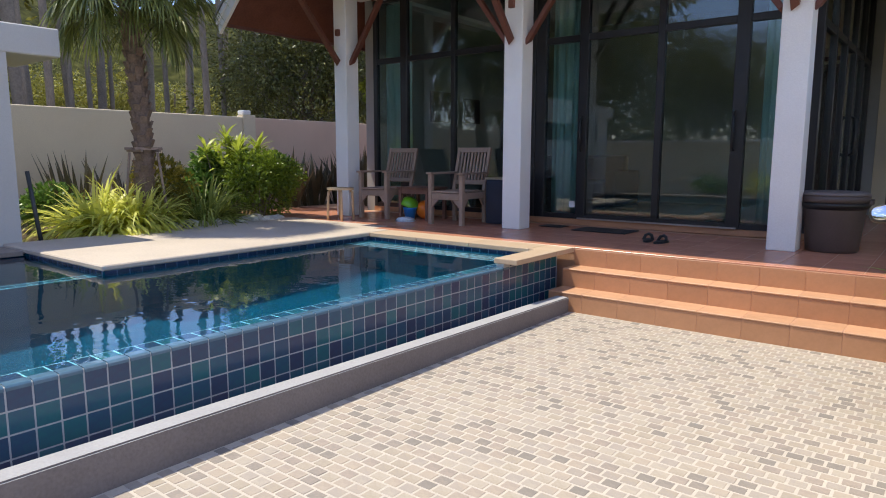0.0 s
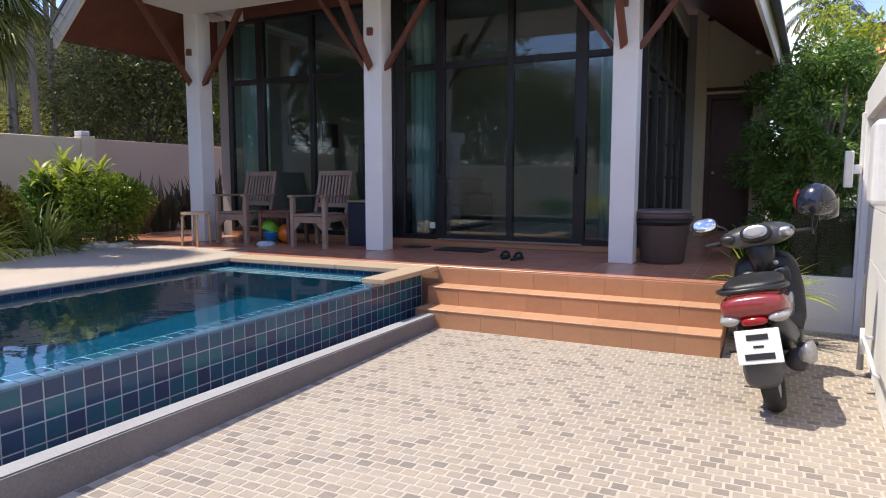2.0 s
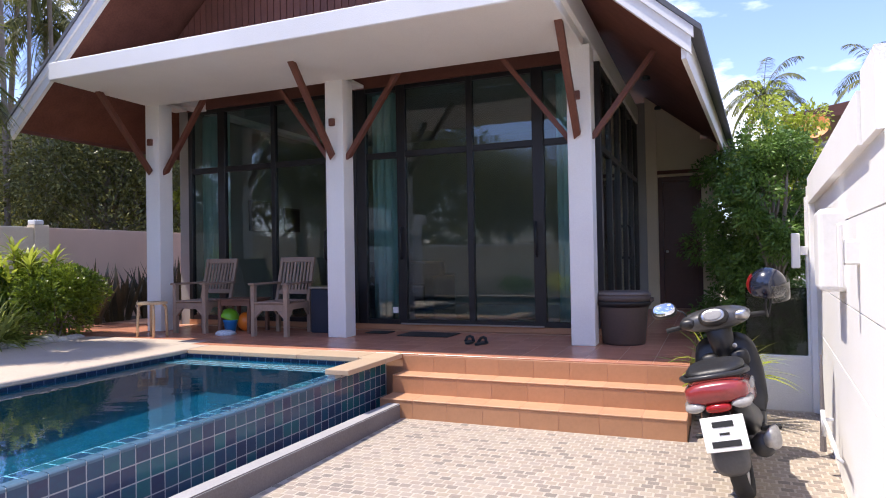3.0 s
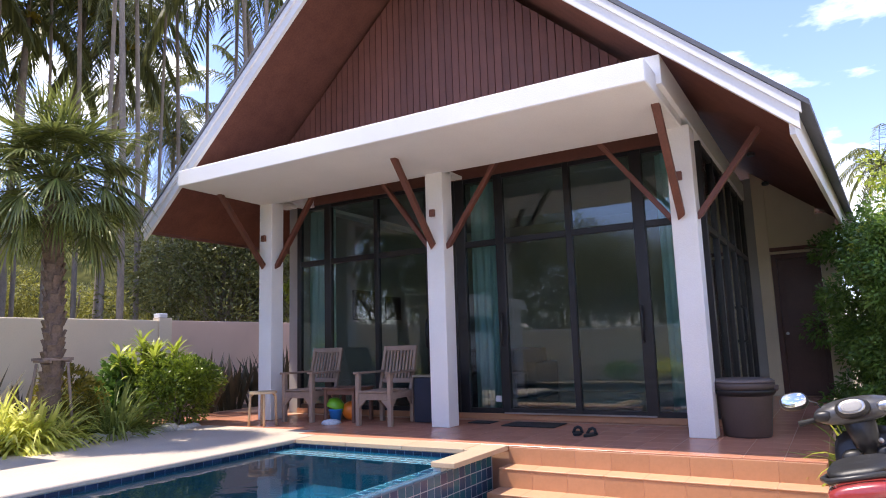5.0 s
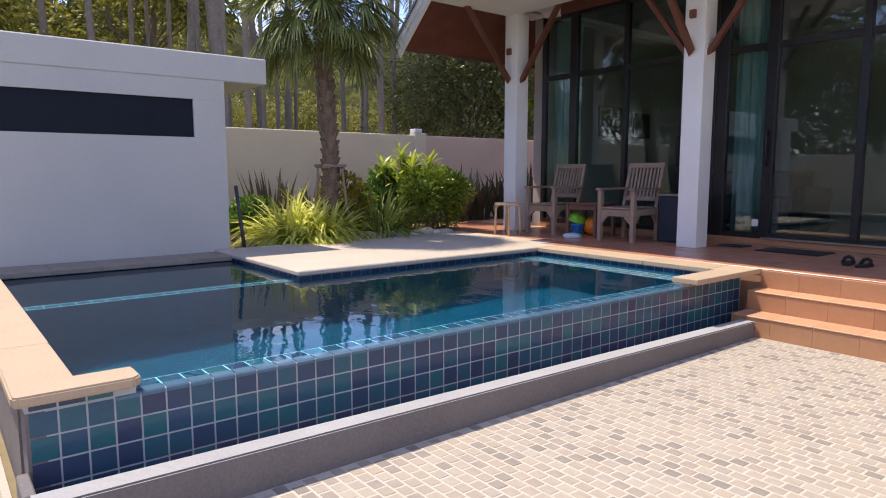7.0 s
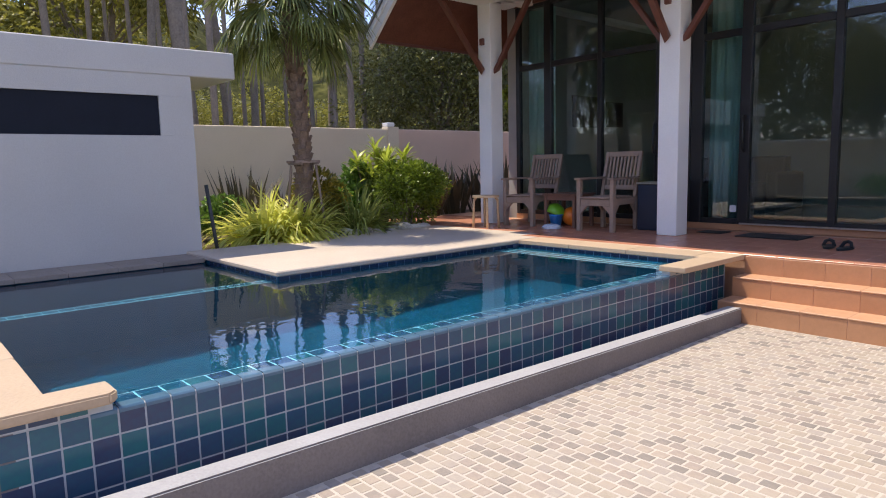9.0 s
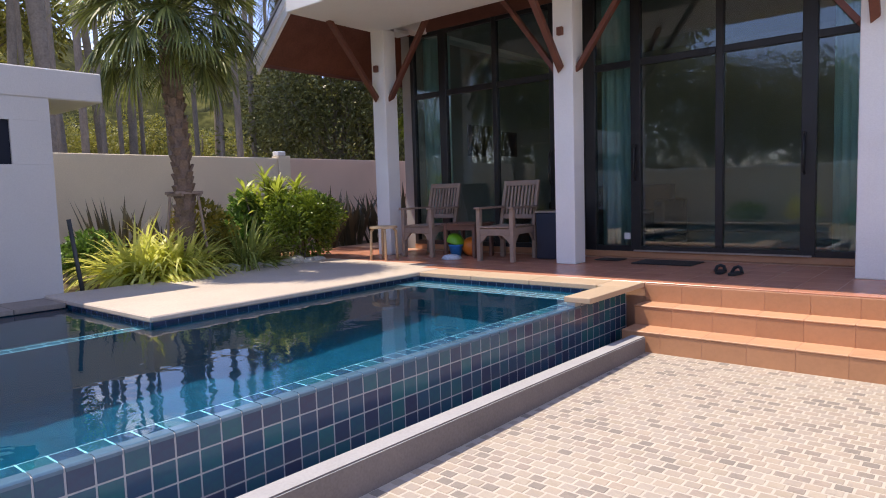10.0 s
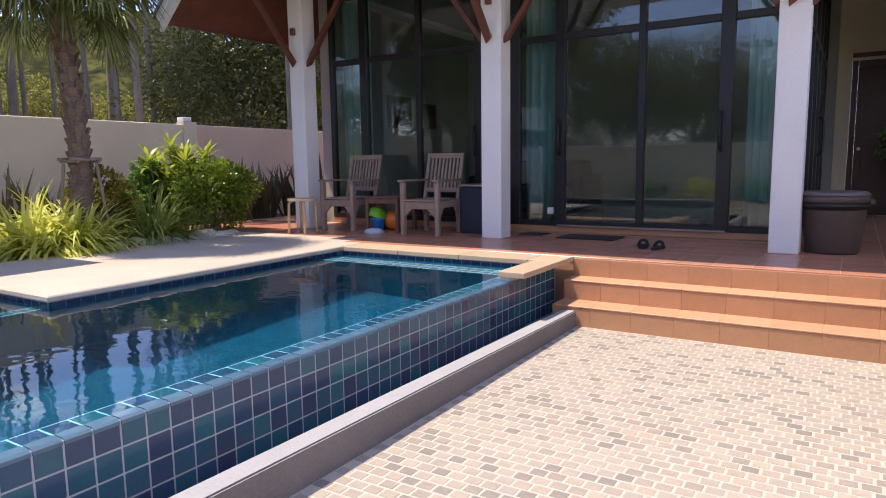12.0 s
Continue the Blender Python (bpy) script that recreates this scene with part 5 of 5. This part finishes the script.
# slender young palms among them
for k in range(20):
    bg = 46 + k * 1.6 + .5 * math.sin(k * 5.3)
    dist = 14.5 + 10 * abs(math.sin(k * 2.7))
    x, y = polar(bg, dist)
    ob = copy_thing(kinds[k % 3], Matrix())
    ob.matrix_basis = pose(x, y, -.05, 0, 0, k * 131)
    q = .42 + .16 * abs(math.sin(k * 1.9))
    ob.scale = (q, q, max(dist, 19) * (.072 + .012 * abs(math.sin(k * 3.7))))

close = leafy_tree("tree", (0, 0, 0), 5.2, 2.6, 20000, .10, L_TREE, "dark dense broad-leaved tree beyond the garden wall", 34, 44, .08, .10)
for k, (bg, dist, s) in enumerate(((49.2, 18.6, 1.0), (46.6, 19.6, 1.1), (42.6, 19.6, 1.15))):
    x, y = polar(bg, dist)
    ob = close if k == 0 else copy_thing(close, Matrix())
    ob.matrix_basis = pose(x, y, 0, 0, 0, k * 61)
    ob.scale = (s, s, s)
dark = leafy_tree("tree", (0, 0, 0), 5.2, 2.6, 9000, .14, L_TREE, "dark dense broad-leaved tree beyond the garden wall", 31, 26, .12)
light = leafy_tree("tree", (0, 0, 0), 4.2, 2.2, 8000, .14, L_WOOD, "lighter green scrubby tree beyond the garden wall", 32, 22, .10)
for k, (bg, dist, s, kind) in enumerate(((41, 20, 1.1, 0), (53.5, 21, .5, 1), (56.5, 26, .5, 1), (60, 24, .4, 1), (63.5, 29, .55, 0), (67, 26, .45, 1), (71, 30, .8, 0), (75, 24, .6, 1),
                                         (79, 28, 1.0, 0), (83, 22, .9, 1), (87, 25, 1.1, 0), (58, 40, 1.1, 0), (65, 42, 1.1, 0), (72, 44, 1.6, 0), (52, 44, 1.6, 1), (46, 40, 1.6, 1), (78, 46, 1.6, 0), (86, 44, 1.6, 1), (69, 40, .9, 1), (61.5, 40, .9, 0), (55, 40, .9, 1), (48.5, 26, 1.2, 0), (57.5, 31, .75, 1), (60.5, 28, .55, 0), (62.5, 33, .8, 1), (65.5, 29, .6, 0), (68, 32, .8, 0), (54.5, 30, .7, 1), (70, 27, .6, 1), (73, 33, .9, 0), (58.8, 36, 1.0, 0), (64, 37, 1.0, 0), (54, 25, 1.1, 1), (57, 27, 1.2, 1), (60, 25.5, 1.1, 1), (62.5, 28, 1.3, 1), (65.5, 26, 1.15, 1), (68.5, 28, 1.3, 1), (71.5, 27, 1.2, 1))):
    x, y = polar(bg, dist * 1.35)
    src = (dark, light)[kind]
    ob = src if (kind == 0 and k == 0) or (kind == 1 and k == 1) else copy_thing(src, Matrix())
    ob.matrix_basis = pose(x, y, 0, 0, 0, k * 61)
    ob.scale = (s, s, s * (1 + .15 * math.sin(k * 3)))

tall = leafy_tree("tree", (0, 0, 0), 11.0, 4.4, 12000, .26, L_WOOD, "tall spreading green tree beyond the garden wall", 33, 30, .25, .22)
# those past bearing 100 are unseen, added to darken what the glass reflects
for k, (bg, dist, s) in enumerate(((77, 30, 1.0), (82, 34, 1.1), (88, 27, .9), (94, 32, 1.05), (101, 27, 1.0), (109, 30, 1.1), (133, 26, 1.0), (142, 28, 1.1))):
    x, y = polar(bg, dist)
    ob = tall if k == 0 else copy_thing(tall, Matrix())
    ob.matrix_basis = pose(x, y, 0, 0, 0, k * 71)
    ob.scale = (s, s, s)

# trees and planting behind the camera, seen only as reflections in the glass and the water
for k, (x, y, wide, tall_, kind) in enumerate(((-13.2, -13, 1.35, 2.1, 2), (-8.4, -14, 1.0, 1.2, 2), (-5.6, -14, 1.0, 1.15, 2), (-10.6, -17, 1.3, 1.35, 2), (-18, -14, 1.2, 1.2, 2), (-3, -15, 1.1, 1.1, 0), (-1, -12.5, 1.2, 1.15, 0),
                                              (2.6, -14, 1.4, 1.1, 0), (7, -12, 1.3, 1.0, 0), (-21.5, -13.5, 1.3, 1.25, 0), (-25, -12, 1.3, 1.3, 0), (-16, -18, 1.8, 2.0, 0), (4.5, -17, 1.6, 1.2, 1), (-7, -18, 1.3, 1.3, 0))):
    ob = copy_thing((dark, light, close)[kind], pose(x, y, 0, 0, 0, k * 47))
    ob.scale = (wide, wide, tall_)
for k in range(6):
    bush("shrub", (-6.5 + k * 1.7, -8.2, 0), .55, .40, 700, .11, L_YEL if k % 2 else L_BUSH, "leafy shrub along the front boundary wall", 50 + k)

# low pink outbuilding among the palms
pink = empty("outbuilding", "low pink rendered outbuilding behind the garden wall", "outbuilding")
PINK = material("faded_pink_render", (0.50, 0.27, 0.20), 0.9, var=0.2, scale=1.0, fine=30, bump=0.2)
pw = part("wall", box(-3.2, 3.2, -1.5, 1.5, 0, 2.35), PINK, pink)
for x in (-1.9, 0.1, 2.0):
    part("doorway", box(x - .38, x + .38, -1.53, -1.501, 0.05, 2.05), WINDARK, pink, "dark doorway")
pr_ = part("roof", prism([(-1.9, 2.351), (1.9, 2.351), (0, 2.9)], "x", -3.5, 3.5), WOOD_D, pink, "low brown roof")
px_, py_ = polar(66.5, 29)
pink.matrix_basis = pose(px_, py_, -.05, 0, 0, 66)

# wooded hill
hill = bmesh.new()
nu, nv = 90, 14
hv = []
for j in range(nv + 1):
    row = []
    for i in range(nu + 1):
        b_ = 25 + 90 * i / nu
        dd = 75 + 85 * j / nv
        x, y = polar(b_, dd)
        hgt = 46 * (j / nv) ** .8 * (0.75 + .45 * noise.noise(Vector((i * .07, 3.1, 0)))) + 2.2 * noise.noise(Vector((x * .11, y * .11, 0))) * min(1, j / 3)
        row.append(hill.verts.new((x, y, max(-.2, hgt) if j else -.2)))
    hv.append(row)
for j in range(nv):
    for i in range(nu):
        hill.faces.new((hv[j][i], hv[j][i + 1], hv[j + 1][i + 1], hv[j + 1][i]))
HILLM = material("wooded_hillside", (0.032, 0.034, 0.009), 0.95, var=0.85, scale=.13, fine=.7, bump=1.0, hue=(0.11, 0.105, 0.03), spec=0.05)
thing("backdrop", hill, HILLM, "wooded green hillside in the distance", "hill", kind="structure", smooth=True)

# neighbour's house and satellite dish
nb_ = empty("neighbour_house", "grey-walled neighbouring house with a brown roof edge", "house")
part("wall", prism([(1.95, 2.6), (1.95, 3.35), (5.5, 4.35), (5.5, 2.6)], "y", 14.0, 14.3), ROOMW, nb_)
part("lower_wall", box(1.95, 5.5, 14.02, 14.28, 0, 2.59), WHITE, nb_)
part("roof_edge", prism([(1.7, 3.75), (5.8, 4.35), (5.8, 4.6), (1.7, 3.95)], "y", 13.7, 18.0), WOOD_D, nb_)
for k in range(9):
    part("railing", box(1.62 + k * .07, 1.65 + k * .07, 11.5, 11.53, 2.2, 2.62), DOORW, nb_)
ds = empty("satellite_dish", "orange satellite dish on a curved arm", "dish")
part("dish", lathe([(0.005, 0), (0.08, .01), (0.15, .04), (0.20, .075), (0.205, .075), (0.15, .03), (0.08, .0), (0.004, -.01)], 24, m=pose(2.02, 12.0, 3.40, 10, -72, 58)), material("orange_dish", (0.75, 0.30, 0.10), 0.5, var=0.15, bump=0.05), ds, smooth=True)
part("arm", tube([(1.9, 11.9, 3.45), (2.06, 11.95, 3.2), (2.0, 12.02, 2.9), (2.0, 12.05, 2.0)], .022, 8), GREY, ds, smooth=True)

# ---- pieces: tiles and paving stones ----
def shared(name, sx, sy, sz, bev, mat):
    return mesh_of(name, box(-sx / 2, sx / 2, -sy / 2, sy / 2, 0, sz, bev), mat)


def place(name, me, parent, m):
    ob = new(name, me)
    ob.parent = parent
    ob.matrix_basis = m
    return ob


# pool wall tiles: face, top and inner band
weir = [o for o in pool.children if o.name.startswith("weir_wall")][0]
PT = 0.1045
tile = shared("tile", .0965, .0965, .0024, .001, POOLTILE)
face = pose(0, 0, 0, 90, 0, 90)
ny = int((6.02 - 0.44) / PT)
for j in range(4):
    z = LIP - 0.004 - (j + .5) * PT
    for i in range(ny):
        y = 0.44 + (i + .5) * PT
        place("tile", tile, weir, Matrix.Translation((XW, y, z)) @ face)
tile_in = shared("tile", .0965, .0965, .0024, .001, POOLTILE_SHADE)
nose_o = [(XW - .062, LIP - .004), (XW - .062, LIP + .004), (XW - .012, LIP + .004), (XW - .002, LIP + .001), (XW + .004, LIP - .006), (XW + .005, LIP - .020), (XW + .001, LIP - .020), (XW, LIP - .004)]
nose_t = mesh_of("edge_tile", prism(nose_o, "y", -.049, .049), SHEENTILE)
part("lip_joint", box(XW - .166, XW - .062, 0.805, 5.075, LIP - .0039, LIP - .003), NOSE, weir, "pale wet joints of the overflow edge")
short = shared("tile", .0965, .026, .0024, .001, POOLTILE)
for i in range(ny):
    y = 0.44 + (i + .5) * PT
    if y < 0.80 or y > 5.10:
        place("tile", short, weir, Matrix.Translation((XW, y, 0.447)) @ face)
    else:
        place("tile", tile, weir, Matrix.Translation((XW - .114, y, LIP - .0035)))
        place("edge_tile", nose_t, weir, Matrix.Translation((0, y, 0)))
dw = [o for o in pool.children if o.name.startswith("deck_wall")][0]
fw = [o for o in pool.children if o.name.startswith("far_wall")][0]
iw = [o for o in pool.children if o.name.startswith("inner_wall")][0]
lw = [o for o in pool.children if o.name.startswith("left_wall")][0]
for k in range(2):
    z = 0.408 - k * PT
    for i in range(28):
        place("tile", tile_in, dw, Matrix.Translation((-4.87, 2.80 + i * PT, z)) @ face)
    for i in range(21):
        place("tile", tile_in, fw, Matrix.Translation((-4.80 + i * PT, 5.74, z)) @ pose(0, 0, 0, 90, 0, 0))
    for i in range(14):
        place("tile", tile_in, iw, Matrix.Translation((-6.30 + i * PT, 2.74, z)) @ pose(0, 0, 0, 90, 0, 0))
    for i in range(20):
        place("tile", tile_in, lw, Matrix.Translation((-6.46, .66 + i * PT, z - .022)) @ face)

# pale blue joints behind the waterline tiles
BLUEJ = material("blue_grout", (0.075, 0.13, 0.23), 0.7, var=0.15, bump=0.1)
part("joint_band", box(-4.8705, -4.8690, 2.76, 5.738, 0.20, 0.461), BLUEJ, dw)
part("joint_band", box(-4.868, -2.73, 5.7385, 5.7398, 0.342, 0.461), BLUEJ, fw)
part("joint_band", box(-6.36, -4.872, 2.7385, 2.7398, 0.20, 0.461), BLUEJ, iw)

# steps: treads with a rounded nose, risers
n, w = 8, 2.66 / 8
riser = shared("riser_tile", w - .003, .154, .012, .001, TERRA)
tread = shared("tread_tile", w - .003, .285, .014, .004, TERRA_T)
for k, (yf, z) in enumerate(((5.583, .17), (5.843, .34), (6.073, .51))):
    for i in range(n):
        x = -2.405 + (i + .5) * w
        place("riser_tile", riser, stairs, Matrix.Translation((x, yf + .012, z - .0935)) @ pose(0, 0, 0, 90))
        if k < 2:
            place("tread_tile", tread, stairs, Matrix.Translation((x, yf + .137, z - .014)))
TF = .30
ftile = shared("floor_tile", TF - .004, TF - .004, .010, .002, TERRA_F)
for i in range(29):
    for j in range(20):
        x, y = .115 - i * TF, 6.236 + j * TF
        if y > 7.98 and x < -0.9:
            continue
        if x < -5.0 and y < 6.5:
            continue
        place("floor_tile", ftile, terrace, Matrix.Translation((x, y, H - .011)))

# paving: small rectangular stones in staggered courses
pave = thing("pavement", box(-2.189, 1.34, -3.0, 5.584, -0.05, -0.0015), GROUT_P, "pale mixed beige and grey stone paving in staggered courses", "pavement", kind="structure")
def stone_look(name, island, obj):
    m = material(name, (0.327, 0.275, 0.241), 0.75, var=0.16, scale=14, fine=80, bump=0.2, island=island, obj=obj)
    ramp = [q for q in m.node_tree.nodes if q.type == "VALTORGB"][0].color_ramp
    while len(ramp.elements) > 2:
        ramp.elements.remove(ramp.elements[1])
    ramp.elements[0].position, ramp.elements[0].color = 0.0, (0.200, 0.176, 0.154, 1)
    ramp.elements[1].position, ramp.elements[1].color = 1.0, (0.405, 0.345, 0.28, 1)
    for pos, col in ((.16, (0.235, 0.205, 0.176)), (.30, (0.312, 0.256, 0.215)), (.45, (0.385, 0.318, 0.252)), (.58, (0.33, 0.284, 0.245)), (.70, (0.395, 0.338, 0.275)), (.82, (0.344, 0.288, 0.224)), (.90, (0.318, 0.272, 0.235))):
        e = ramp.elements.new(pos)
        e.color = (*col, 1)
    return m


STONE, STONE_O = stone_look("paving_stone", 3.2, 0.0), stone_look("paving_stone_single", 0.0, 3.2)
PX, PY = .083, .0705
stone = mesh_of("paving_stone", box(-PX / 2 + .006, PX / 2 - .006, -PY / 2 + .006, PY / 2 - .006, -.012, 0, .0015), STONE_O)
hx, hy = PX / 2 - .006, PY / 2 - .006
tv = np.array([(-hx, -hy, -.004), (hx, -hy, -.004), (hx, hy, -.004), (-hx, hy, -.004), (-hx + .0015, -hy + .0015, 0), (hx - .0015, -hy + .0015, 0), (hx - .0015, hy - .0015, 0), (-hx + .0015, hy - .0015, 0)])
tf = [(4, 5, 6, 7), (0, 1, 5, 4), (1, 2, 6, 5), (2, 3, 7, 6), (3, 0, 4, 7)]
av, af = [], []
made = 0
pr = random.Random(5)
rows_ = int((5.575 + 2.9) / PY)
part("corner_bed", box(0.266, 1.30, 5.585, 6.965, -0.05, -0.0015), GROUT_P, pave)
for j in range(19):
    for i in range(13):
        x, y = .32 + i * PX + (j % 2) * .5 * PX, 5.575 + (j + .5) * PY
        if x < 1.0 + .05 * y:
            base = len(av) * len(tv)
            av.append(tv + np.array((x, y, 0)))
            af += [tuple(q + base for q in f) for f in tf]
part("near_bed", box(-6.9, -2.1895, -3.0, 0.384, -0.05, -0.0015), GROUT_P, pave)
for j in range(rows_):
    y = 5.575 - (j + .5) * PY
    off = (j % 2) * .5 * PX + pr.uniform(-.012, .012)
    for i in range(0 if y > .34 else -28, 43):
        x = -2.14 + i * PX + off
        if x > 1.0 + .05 * y:
            continue
        dz = pr.uniform(-.0006, .0008)
        if 2.0 < y < 3.3 and -1.6 < x < -.2 and made < 300:
            place("paving_stone", stone, pave, Matrix.Translation((x, y, dz)))
            made += 1
            continue
        base = len(av) * len(tv)
        av.append(tv + np.array((x, y, dz)))
        af += [tuple(q + base for q in f) for f in tf]
pm = bpy.data.meshes.new("paving_field")
pm.from_pydata(np.concatenate(av).tolist(), [], af)
pm.materials.append(STONE)
tagged(part("paving_field", pm, None, pave), kind="stuff")
